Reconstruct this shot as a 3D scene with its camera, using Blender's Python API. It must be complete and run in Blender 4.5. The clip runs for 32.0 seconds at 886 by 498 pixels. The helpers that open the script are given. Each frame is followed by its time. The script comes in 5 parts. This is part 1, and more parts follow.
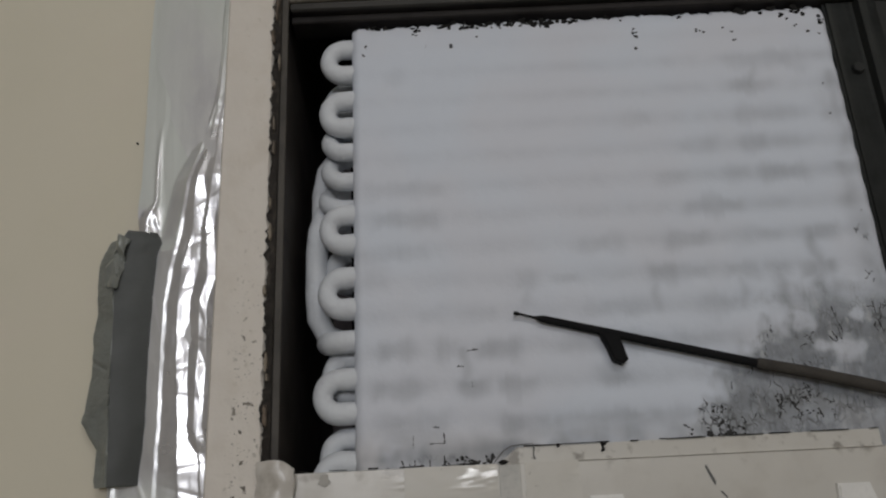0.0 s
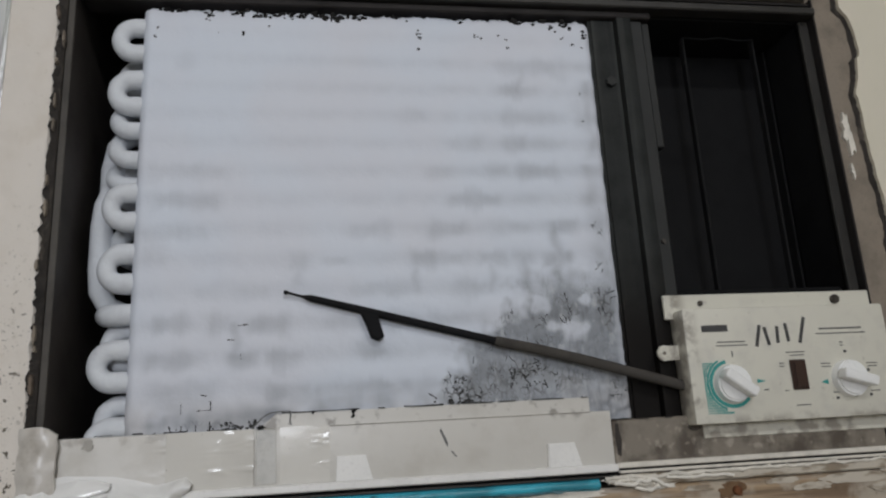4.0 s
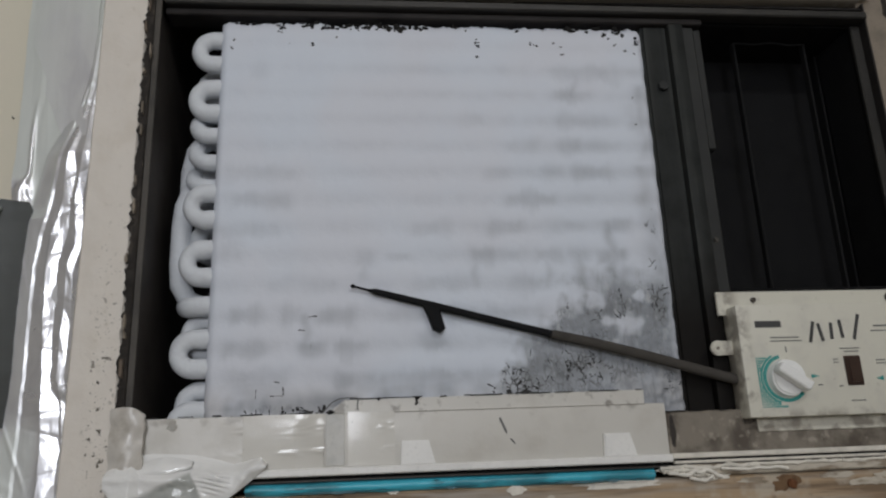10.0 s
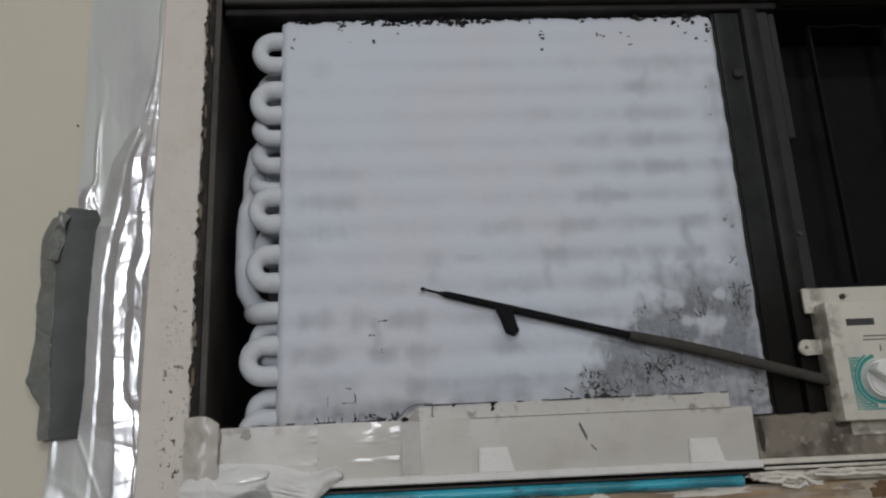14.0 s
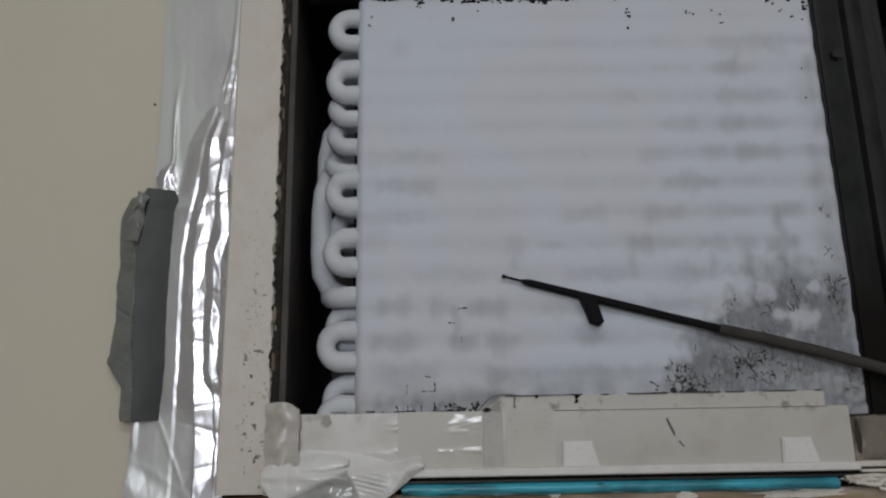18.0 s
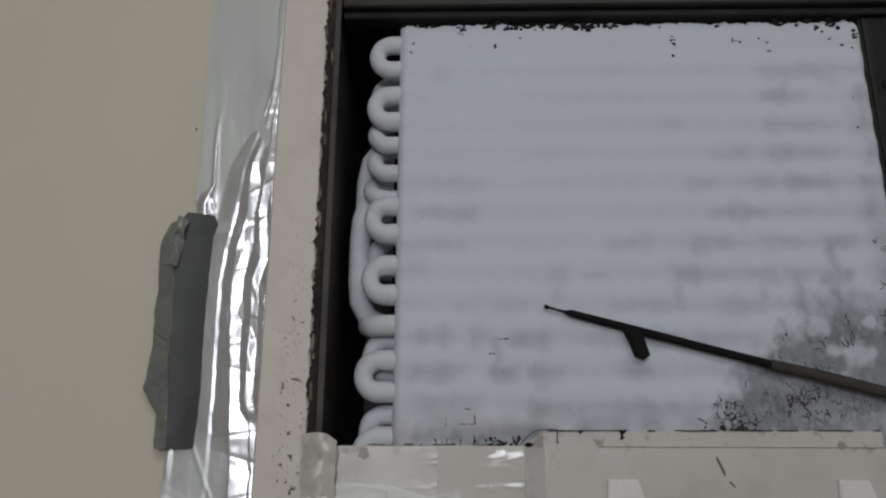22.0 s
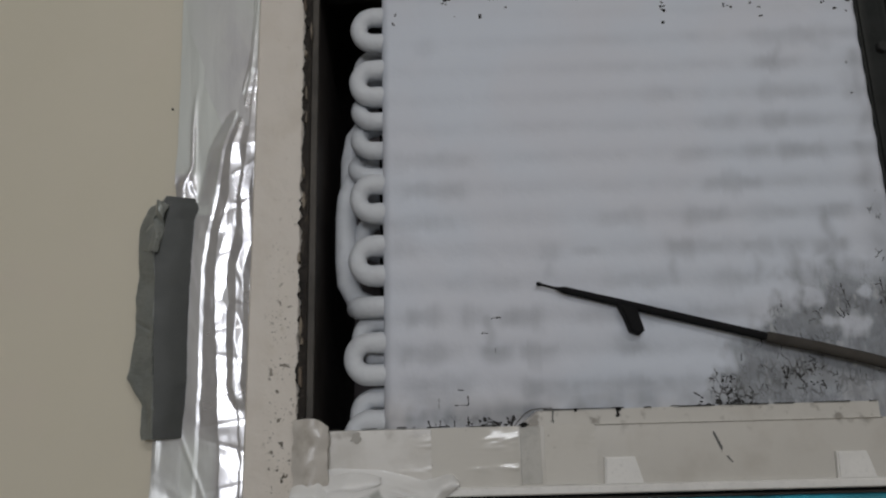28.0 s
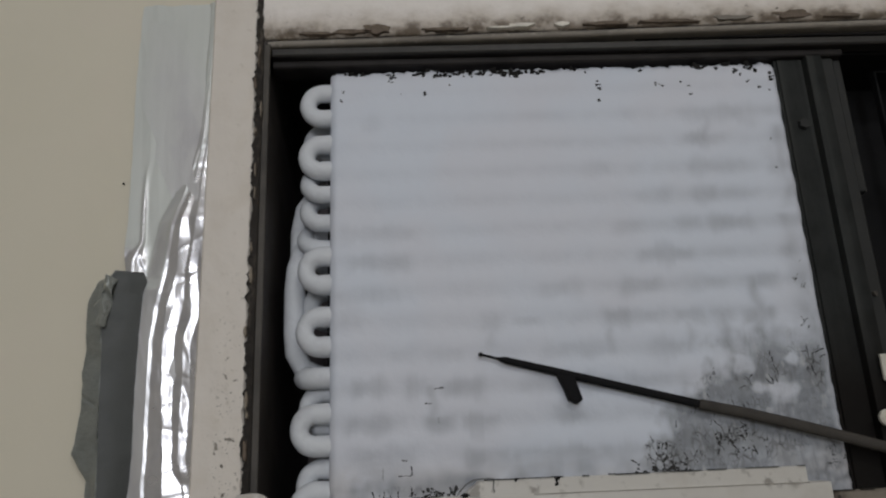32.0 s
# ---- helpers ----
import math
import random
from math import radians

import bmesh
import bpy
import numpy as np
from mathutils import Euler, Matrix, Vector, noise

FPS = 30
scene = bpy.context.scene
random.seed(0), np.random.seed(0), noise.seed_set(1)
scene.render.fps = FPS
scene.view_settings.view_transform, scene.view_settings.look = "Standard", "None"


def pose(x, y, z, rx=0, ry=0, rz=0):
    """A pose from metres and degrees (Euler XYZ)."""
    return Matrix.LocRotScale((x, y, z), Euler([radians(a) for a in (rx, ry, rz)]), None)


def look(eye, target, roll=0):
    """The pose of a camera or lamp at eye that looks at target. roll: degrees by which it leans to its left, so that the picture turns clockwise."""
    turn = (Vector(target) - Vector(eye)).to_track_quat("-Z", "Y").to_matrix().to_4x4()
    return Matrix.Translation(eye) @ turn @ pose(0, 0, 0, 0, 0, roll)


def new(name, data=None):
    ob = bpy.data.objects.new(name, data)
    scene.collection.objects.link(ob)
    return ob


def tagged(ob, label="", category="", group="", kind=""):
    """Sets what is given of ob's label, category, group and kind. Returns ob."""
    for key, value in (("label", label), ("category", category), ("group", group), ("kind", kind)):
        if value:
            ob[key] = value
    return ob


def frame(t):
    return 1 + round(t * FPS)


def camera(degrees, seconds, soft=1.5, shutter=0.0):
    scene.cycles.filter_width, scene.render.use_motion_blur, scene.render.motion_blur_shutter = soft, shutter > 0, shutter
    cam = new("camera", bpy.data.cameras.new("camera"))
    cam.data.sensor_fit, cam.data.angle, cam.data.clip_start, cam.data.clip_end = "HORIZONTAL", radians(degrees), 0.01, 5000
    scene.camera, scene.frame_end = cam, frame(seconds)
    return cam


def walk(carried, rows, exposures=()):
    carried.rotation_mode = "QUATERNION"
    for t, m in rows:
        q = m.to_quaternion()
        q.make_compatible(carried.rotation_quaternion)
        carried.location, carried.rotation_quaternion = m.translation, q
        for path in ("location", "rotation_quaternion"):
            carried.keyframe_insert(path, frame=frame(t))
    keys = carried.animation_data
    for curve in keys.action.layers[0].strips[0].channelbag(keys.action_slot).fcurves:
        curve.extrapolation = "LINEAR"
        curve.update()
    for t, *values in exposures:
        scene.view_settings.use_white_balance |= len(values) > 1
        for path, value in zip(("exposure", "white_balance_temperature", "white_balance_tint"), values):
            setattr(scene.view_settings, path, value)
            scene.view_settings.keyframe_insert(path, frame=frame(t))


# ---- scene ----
cam = camera(62.3, 32.0, soft=2.2)
PATH = [
    (0, (0.064, -0.508, 1.599), (0.07, 1.39, 2.228), -2.8),
    (0.5, (0.059, -0.491, 1.589), (0.081, 1.426, 2.16), -2.2),
    (1, (0.039, -0.48, 1.582), (0.059, 1.455, 2.087), -1.0),
    (1.5, (0.047, -0.485, 1.59), (0.109, 1.447, 2.104), -1.2),
    (2, (0.065, -0.487, 1.586), (0.177, 1.449, 2.078), -1.6),
    (2.5, (0.081, -0.515, 1.599), (0.2, 1.416, 2.105), -1.8),
    (3, (0.104, -0.547, 1.601), (0.315, 1.37, 2.13), -2.7),
    (3.5, (0.132, -0.558, 1.602), (0.43, 1.358, 2.094), -3.2),
    (4, (0.145, -0.568, 1.604), (0.462, 1.345, 2.093), -3.2),
    (4.5, (0.145, -0.579, 1.605), (0.49, 1.326, 2.108), -3.4),
    (6.5, (0.158, -0.633, 1.603), (0.53, 1.263, 2.122), -4.1),
    (7, (0.115, -0.63, 1.585), (0.282, 1.286, 2.133), -4.2),
    (7.5, (0.114, -0.618, 1.59), (0.196, 1.315, 2.1), -3.7),
    (8, (0.102, -0.602, 1.584), (0.089, 1.334, 2.088), -2.3),
    (8.5, (0.101, -0.602, 1.591), (0.132, 1.325, 2.126), -1.4),
    (9, (0.106, -0.588, 1.588), (0.211, 1.338, 2.116), -2.0),
    (9.5, (0.107, -0.581, 1.585), (0.247, 1.345, 2.102), -1.2),
    (10, (0.128, -0.589, 1.583), (0.329, 1.328, 2.118), -2.2),
    (10.5, (0.111, -0.577, 1.585), (0.297, 1.342, 2.116), -1.6),
    (11, (0.098, -0.581, 1.604), (0.203, 1.334, 2.17), -1.4),
    (11.5, (0.103, -0.569, 1.592), (0.208, 1.345, 2.162), -2.0),
    (12, (0.101, -0.559, 1.593), (0.198, 1.368, 2.122), -1.8),
    (12.5, (0.103, -0.562, 1.595), (0.191, 1.356, 2.153), -2.2),
    (13, (0.095, -0.556, 1.595), (0.189, 1.373, 2.114), -1.9),
    (13.5, (0.092, -0.58, 1.594), (0.158, 1.34, 2.149), -2.6),
    (14, (0.1, -0.571, 1.593), (0.209, 1.356, 2.12), -2.6),
    (14.5, (0.097, -0.576, 1.592), (0.204, 1.347, 2.132), -2.0),
    (16.5, (0.066, -0.558, 1.585), (0.14, 1.384, 2.057), -0.9),
    (17, (0.052, -0.551, 1.582), (0.056, 1.393, 2.052), -0.7),
    (17.5, (0.041, -0.55, 1.586), (0.035, 1.399, 2.036), 0.1),
    (18, (0.063, -0.557, 1.606), (0.081, 1.388, 2.071), -1.0),
    (18.5, (0.084, -0.567, 1.597), (0.137, 1.38, 2.051), -0.8),
    (19, (0.084, -0.574, 1.608), (0.152, 1.359, 2.116), -0.5),
    (19.5, (0.103, -0.579, 1.603), (0.216, 1.349, 2.124), -1.5),
    (20, (0.096, -0.571, 1.604), (0.194, 1.363, 2.105), -1.7),
    (20.5, (0.081, -0.564, 1.606), (0.133, 1.367, 2.127), -1.1),
    (21, (0.069, -0.556, 1.605), (0.061, 1.376, 2.122), -1.0),
    (21.5, (0.066, -0.551, 1.606), (0.049, 1.38, 2.125), -1.1),
    (22, (0.049, -0.547, 1.609), (0.006, 1.378, 2.148), 0.2),
    (22.5, (0.044, -0.54, 1.606), (0.006, 1.387, 2.142), -0.3),
    (23, (0.034, -0.523, 1.608), (0.078, 1.414, 2.104), 0.6),
    (23.5, (0.041, -0.528, 1.612), (0.085, 1.4, 2.143), -0.1),
    (24, (0.05, -0.532, 1.615), (0.068, 1.398, 2.139), -1.4),
    (24.5, (0.061, -0.53, 1.605), (0.065, 1.397, 2.141), -1.5),
    (25, (0.052, -0.52, 1.604), (0.024, 1.421, 2.086), -1.4),
    (25.5, (0.077, -0.525, 1.61), (0.064, 1.417, 2.088), -1.0),
    (27.5, (0.052, -0.531, 1.604), (0.034, 1.412, 2.078), -0.2),
    (28, (0.047, -0.535, 1.617), (0.04, 1.41, 2.083), -1.5),
    (28.5, (0.052, -0.543, 1.621), (0.048, 1.404, 2.078), -0.8),
    (29, (0.079, -0.538, 1.609), (0.167, 1.411, 2.05), -0.7),
    (29.5, (0.088, -0.545, 1.603), (0.223, 1.413, 1.988), -1.1),
    (30, (0.081, -0.538, 1.605), (0.181, 1.412, 2.04), -1.7),
    (30.5, (0.084, -0.533, 1.608), (0.23, 1.412, 2.049), -1.5),
    (31, (0.088, -0.535, 1.611), (0.211, 1.408, 2.068), -2.1),
    (31.5, (0.071, -0.543, 1.62), (0.17, 1.399, 2.089), -1.4),
    (32, (0.07, -0.558, 1.637), (0.138, 1.36, 2.201), -2.4),
]
EXPOSURES = [
    (0, -0.02, 6740, 10), (2, -0.05, 6620, 10), (3, 0.2, 6480, 10), (4, 0.45, 6420, 10), (7, 0.36, 6350, 10), (9, 0.2, 6420, 10), (10, 0.28, 6480, 10), (12, 0.22, 6450, 10), (14, 0.17, 6450, 10),
    (17, -0.08, 6460, 10), (19, 0.12, 6430, 10), (20, 0.24, 6470, 10), (22, -0.04, 6480, 10), (25, -0.05, 6490, 10), (28, -0.05, 6590, 10), (30, 0.15, 6480, 10), (32, 0.09, 6560, 10),
]
walk(cam, [(t, look(eye, target, roll)) for t, eye, target, roll in PATH], EXPOSURES)

# ---- light ----
world = bpy.data.worlds.new("world")
scene.world = world
world.use_nodes = True
world.node_tree.nodes["Background"].inputs[0].default_value = (0.55, 0.62, 0.75, 1)
world.node_tree.nodes["Background"].inputs[1].default_value = 0.25


def area_lamp(name, eye, target, size_x, size_y, power, colour):
    data = bpy.data.lights.new(name, "AREA")
    data.shape, data.size, data.size_y, data.energy, data.color = "RECTANGLE", size_x, size_y, power, colour
    ob = new(name, data)
    ob.matrix_world = look(eye, target)
    return ob


# Daylight through the window behind the viewer, and the tube lamp under the ceiling.
area_lamp("window_daylight", (-0.12, -2.28, 2.0), (-0.12, 0, 2.0), 0.40, 0.7, 11.3, (0.905, 0.935, 1.0))
area_lamp("tube_lamp_light", (0.55, -1.75, 2.7), (0.55, -0.75, 0.968), 1.2, 0.12, 6.35, (0.962, 0.975, 1.0))


# ---- node helpers ----
class S:
    """A socket of a shader tree with arithmetic."""

    def __init__(self, tree, sock):
        self.t, self.s = tree, sock

    def op(self, kind, other=None, third=None, clamp=False):
        n = self.t.nodes.new("ShaderNodeMath")
        n.operation, n.use_clamp = kind, clamp
        for i, v in enumerate((self, other, third)):
            if isinstance(v, S):
                self.t.links.new(v.s, n.inputs[i])
            elif v is not None:
                n.inputs[i].default_value = v
        return S(self.t, n.outputs[0])

    def __add__(self, o):
        return self.op("ADD", o)

    def __mul__(self, o):
        return self.op("MULTIPLY", o)

    def __sub__(self, o):
        return self.op("SUBTRACT", o)

    def inv(self):
        return (self * -1.0) + 1.0

    def clip(self):
        return self.op("ADD", 0.0, clamp=True)

    def step(self, lo, hi):
        """0 below lo, 1 above hi, smooth between; falls when lo > hi."""
        n = self.t.nodes.new("ShaderNodeMapRange")
        n.interpolation_type = "SMOOTHSTEP"
        a, b, c, d = (lo, hi, 0.0, 1.0) if lo < hi else (hi, lo, 1.0, 0.0)
        for i, v in zip((1, 2, 3, 4), (a, b, c, d)):
            n.inputs[i].default_value = v
        self.t.links.new(self.s, n.inputs[0])
        return S(self.t, n.outputs[0])


class Mat:
    """A principled material whose colour is built up in layers."""

    def __init__(self, name, colour, rough=0.6, metal=0.0):
        self.m = bpy.data.materials.new(name)
        self.m.use_nodes = True
        self.t = self.m.node_tree
        self.p = self.t.nodes["Principled BSDF"]
        self.p.inputs["Roughness"].default_value = rough
        self.p.inputs["Metallic"].default_value = metal
        self.base = (*colour, 1)
        self.p.inputs["Base Color"].default_value = self.base
        self.col = None
        self.tex = self.t.nodes.new("ShaderNodeTexCoord")
        self.h = None
        sep = self.t.nodes.new("ShaderNodeSeparateXYZ")
        self.t.links.new(self.tex.outputs["Object"], sep.inputs[0])
        self.x, self.y, self.z = (S(self.t, o) for o in sep.outputs)

    def noise(self, scale, detail=4.0, rough=0.55, stretch=(1, 1, 1), shift=0.0, warp=0.0):
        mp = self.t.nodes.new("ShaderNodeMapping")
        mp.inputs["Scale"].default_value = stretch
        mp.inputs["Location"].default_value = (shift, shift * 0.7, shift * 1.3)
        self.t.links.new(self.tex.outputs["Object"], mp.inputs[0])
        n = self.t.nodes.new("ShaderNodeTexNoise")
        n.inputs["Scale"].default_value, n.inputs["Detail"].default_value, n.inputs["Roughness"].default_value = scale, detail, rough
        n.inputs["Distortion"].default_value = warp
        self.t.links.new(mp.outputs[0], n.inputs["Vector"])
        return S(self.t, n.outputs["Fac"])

    def cells(self, scale, stretch=(1, 1, 1), kind="F1"):
        mp = self.t.nodes.new("ShaderNodeMapping")
        mp.inputs["Scale"].default_value = stretch
        self.t.links.new(self.tex.outputs["Object"], mp.inputs[0])
        n = self.t.nodes.new("ShaderNodeTexVoronoi")
        n.feature = kind
        n.inputs["Scale"].default_value = scale
        self.t.links.new(mp.outputs[0], n.inputs["Vector"])
        return S(self.t, n.outputs["Distance"])

    def attr(self, name):
        """A value stored on the mesh's points."""
        n = self.t.nodes.new("ShaderNodeAttribute")
        n.attribute_name = name
        return S(self.t, n.outputs["Fac"])

    def layer(self, mask, colour):
        n = self.t.nodes.new("ShaderNodeMix")
        n.data_type = "RGBA"
        self.t.links.new(mask.s, n.inputs[0])
        if self.col is None:
            n.inputs[6].default_value = self.base
        else:
            self.t.links.new(self.col, n.inputs[6])
        n.inputs[7].default_value = (*colour, 1)
        self.col = n.outputs[2]
        self.t.links.new(self.col, self.p.inputs["Base Color"])
        return self

    def gloss(self, mask, rough_a, rough_b):
        self.t.links.new(((mask * (rough_b - rough_a)) + rough_a).s, self.p.inputs["Roughness"])
        return self

    def bump(self, height, metres):
        h = height * metres
        self.h = h if self.h is None else self.h + h
        n = self.t.nodes.get("bump") or self.t.nodes.new("ShaderNodeBump")
        n.name = "bump"
        n.inputs["Distance"].default_value = 1.0
        self.t.links.new(self.h.s, n.inputs["Height"])
        self.t.links.new(n.outputs[0], self.p.inputs["Normal"])
        return self


def plain(name, colour, rough=0.6, metal=0.0, dark=0.75, fine=400.0, wide=25.0, relief=0.00012):
    """A worn surface: wide stains, fine grain and a little relief."""
    m = Mat(name, colour, rough, metal)
    m.layer(m.noise(wide, 5).step(0.42, 0.75) * 0.8, tuple(c * dark for c in colour))
    m.layer(m.noise(fine, 3, shift=3.0).step(0.5, 0.8) * 0.4, tuple(c * dark * 0.8 for c in colour))
    m.gloss(m.noise(wide * 2, 3, shift=5.0), rough - 0.1, min(1, rough + 0.12))
    m.bump(m.noise(fine, 3), relief)
    return m


# ---- materials ----
PLASTER = Mat("wall_plaster", (0.672, 0.628, 0.515), 0.75)
PLASTER.layer(PLASTER.noise(7, 4).step(0.40, 0.70) * 0.6, (0.645, 0.605, 0.485))
PLASTER.layer(PLASTER.noise(18, 5, shift=9.0).step(0.50, 0.78) * 0.4, (0.68, 0.605, 0.52))
PLASTER.layer(PLASTER.noise(300, 2, shift=4.0).step(0.70, 0.80) * 0.25, (0.5, 0.45, 0.37))
PLASTER.bump(PLASTER.noise(90, 4), 0.00012)
ROOM = plain("room_plaster", (0.68, 0.65, 0.6), 0.8, dark=0.95, wide=3)
FLOOR = plain("floor_tile", (0.42, 0.38, 0.33), 0.4, dark=0.85, wide=4)

STRIP = Mat("painted_strip", (0.69, 0.64, 0.575), 0.5)
STRIP.layer(STRIP.noise(30, 5).step(0.45, 0.75) * 0.6, (0.6, 0.54, 0.46))
_low = STRIP.z.step(0.26, 0.10)
_mid = ((STRIP.x - 0.006).op("ABSOLUTE")).step(0.016, 0.004)
STRIP.layer(STRIP.noise(190, 3, 0.5, shift=2.0).step(0.60, 0.64) * STRIP.noise(46, 2, shift=5.0).step(0.42, 0.56) * _low * _mid, (0.10, 0.085, 0.06))
STRIP.layer(STRIP.noise(700, 2, 0.4, shift=12.0).step(0.64, 0.70) * STRIP.noise(60, 2, shift=9.0).step(0.42, 0.55) * _low * _mid, (0.09, 0.075, 0.06))
STRIP.layer(STRIP.noise(110, 3, shift=22.0).step(0.60, 0.72) * _mid * 0.4, (0.42, 0.37, 0.29))
STRIP.bump(STRIP.noise(120, 4), 0.0004)

LINTEL = Mat("painted_lintel", (0.80, 0.755, 0.71), 0.55)
LINTEL.layer(LINTEL.noise(40, 6).step(0.5, 0.75) * 0.4, (0.66, 0.61, 0.55))
_sag = LINTEL.z - ((LINTEL.x - 0.05) * 0.0155) + (LINTEL.noise(32, 5, 0.65, stretch=(1, 1, 1.4)) * 0.034)
LINTEL.layer(_sag.step(0.050, 0.026) * 0.8, (0.44, 0.38, 0.31))
LINTEL.layer(_sag.step(0.036, 0.024) * LINTEL.noise(60, 5, shift=4.0).step(0.36, 0.56), (0.17, 0.135, 0.10))
LINTEL.layer(LINTEL.noise(150, 4, shift=14.0).step(0.64, 0.72) * _sag.step(0.05, 0.03), (0.10, 0.08, 0.065))
LINTEL.bump(LINTEL.noise(160, 5), 0.0008)
LIP = Mat("dusty_trim", (0.25, 0.225, 0.19), 0.7)
LIP.layer(LIP.noise(40, 5, stretch=(0.3, 1, 2)).step(0.42, 0.66) * 0.8, (0.12, 0.105, 0.088))
LIP.layer(LIP.noise(120, 4, shift=7.0).step(0.58, 0.7) * 0.6, (0.36, 0.33, 0.285))
LIP.bump(LIP.noise(200, 4), 0.0005)
CLOD = plain("brown_crumbling_filler", (0.16, 0.125, 0.095), 0.9, dark=0.5, wide=120, relief=0.0012)
CEMENT = plain("bare_cement", (0.25, 0.21, 0.165), 0.85, dark=0.55, fine=500, wide=30, relief=0.0005)
EDGE = plain("broken_plaster_edge", (0.040, 0.034, 0.029), 0.9, dark=0.35, wide=80, relief=0.0008)
EDGE.layer(EDGE.noise(70, 4, 0.6, stretch=(1, 1, 0.4), shift=11.0).step(0.56, 0.68) * 0.7, (0.13, 0.11, 0.088))
DARK = plain("dark_steel", (0.032, 0.029, 0.028), 0.55, 0.2, dark=0.6, wide=30)
RAIL = plain("dusty_steel_rail", (0.036, 0.034, 0.031), 0.5, 0.35, dark=0.6, wide=35)
COLUMN = plain("dusty_steel_shaded_foot", (0.024, 0.026, 0.025), 0.6, 0.3, dark=0.5, wide=40)
COLUMN.layer(COLUMN.noise(30, 4, stretch=(3, 1, 0.12), shift=9.0).step(0.48, 0.72) * 0.5, (0.060, 0.062, 0.058))
# near-black foot: grime, with the shade beside the panel put into the colour
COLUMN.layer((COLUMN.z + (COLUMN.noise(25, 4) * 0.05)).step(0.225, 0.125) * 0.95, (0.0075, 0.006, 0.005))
COLUMN.p.inputs["Specular IOR Level"].default_value = 0.2
STEP = plain("dark_divider_steel", (0.022, 0.023, 0.022), 0.6, 0.3, dark=0.6, wide=28)
FLANGE = plain("brown_dusty_steel", (0.07, 0.062, 0.052), 0.6, 0.2, dark=0.5, wide=40)
PIT = plain("black_interior", (0.0105, 0.0105, 0.011), 0.8, dark=0.5)
BACK = plain("dim_brown_steel", (0.17, 0.145, 0.15), 0.7, dark=0.6)
SIDE = plain("dusty_brown_steel", (0.06, 0.052, 0.048), 0.65, dark=0.6, wide=30)
VANE = plain("black_plastic_vane", (0.016, 0.016, 0.0165), 0.7, dark=0.6)
for m in (PIT, VANE, DARK):
    m.p.inputs["Specular IOR Level"].default_value = 0.12

FROST = Mat("frosted_fins", (0.635, 0.678, 0.75), 0.6)
_dirt_shade, _thin = FROST.attr("dirt"), FROST.attr("thin")
_blot = FROST.noise(70, 3, 0.5, stretch=(0.8, 1, 1.2), shift=31.0)
FROST.layer(FROST.noise(9, 2, shift=12.0).step(0.40, 0.66) * 0.5, (0.645, 0.645, 0.69))
FROST.layer(FROST.attr("warm") * FROST.noise(30, 3, shift=7.0).step(0.25, 0.55) * 0.75, (0.53, 0.51, 0.50))
FROST.layer((_dirt_shade * (_blot * 0.6 + 0.70)).clip(), (0.235, 0.252, 0.278))
FROST.layer((_thin * (FROST.noise(36, 4, 0.6, shift=1.0).step(0.20, 0.60) * 0.58 + 0.42)).clip(), (0.250, 0.268, 0.292))
FROST.layer(_thin * FROST.noise(80, 4, 0.6, stretch=(1.8, 1, 0.5), shift=8.0).step(0.46, 0.68) * 0.55, (0.14, 0.144, 0.15))
FROST.layer(_thin * FROST.noise(110, 3, 0.5, stretch=(1.4, 1, 0.7), shift=57.0).step(0.57, 0.70) * 0.55, (0.50, 0.51, 0.525))
_fine = FROST.cells(240, (1.5, 1, 0.75), "DISTANCE_TO_EDGE").step(0.09, 0.02)
FROST.layer(_thin * _fine * FROST.noise(55, 3, shift=18.0).step(0.52, 0.64) * 0.5, (0.08, 0.08, 0.08))
_gaps = FROST.cells(165, (1.35, 1, 0.85), "DISTANCE_TO_EDGE").step(0.15, 0.03) * FROST.noise(95, 3, 0.5, shift=71.0).step(0.40, 0.56)
_broken = FROST.attr("broken")
FROST.layer(_broken * FROST.noise(60, 3, 0.5, shift=75.0).step(0.30, 0.60) * 0.45, (0.22, 0.23, 0.235))
FROST.layer((_broken * _gaps * 0.8).clip(), (0.06, 0.06, 0.058))
FROST.bump(FROST.noise(160, 2), 0.0003)
FROST.bump(FROST.noise(420, 3, shift=3.0) * (_thin + 0.15), 0.0004)

RIME = Mat("rime_on_tube", (0.66, 0.685, 0.715), 0.65)
RIME.layer(RIME.noise(60, 4).step(0.45, 0.75) * 0.5, (0.5, 0.51, 0.54))
RIME.bump(RIME.noise(260, 4), 0.0006)
SOOT = plain("soot", (0.02, 0.019, 0.018), 0.9)
CRACK = plain("dirty_fins_in_cracks", (0.048, 0.047, 0.046), 0.9)
for m in (SOOT, CRACK):
    m.p.inputs["Specular IOR Level"].default_value = 0.1
BLACK = plain("black_rubber", (0.008, 0.008, 0.009), 0.8, dark=0.7)
BLACK.p.inputs["Specular IOR Level"].default_value = 0.2
SLEEVE = plain("grey_sleeve", (0.066, 0.060, 0.053), 0.85, dark=0.7, wide=60)
SLEEVE.p.inputs["Specular IOR Level"].default_value = 0.2

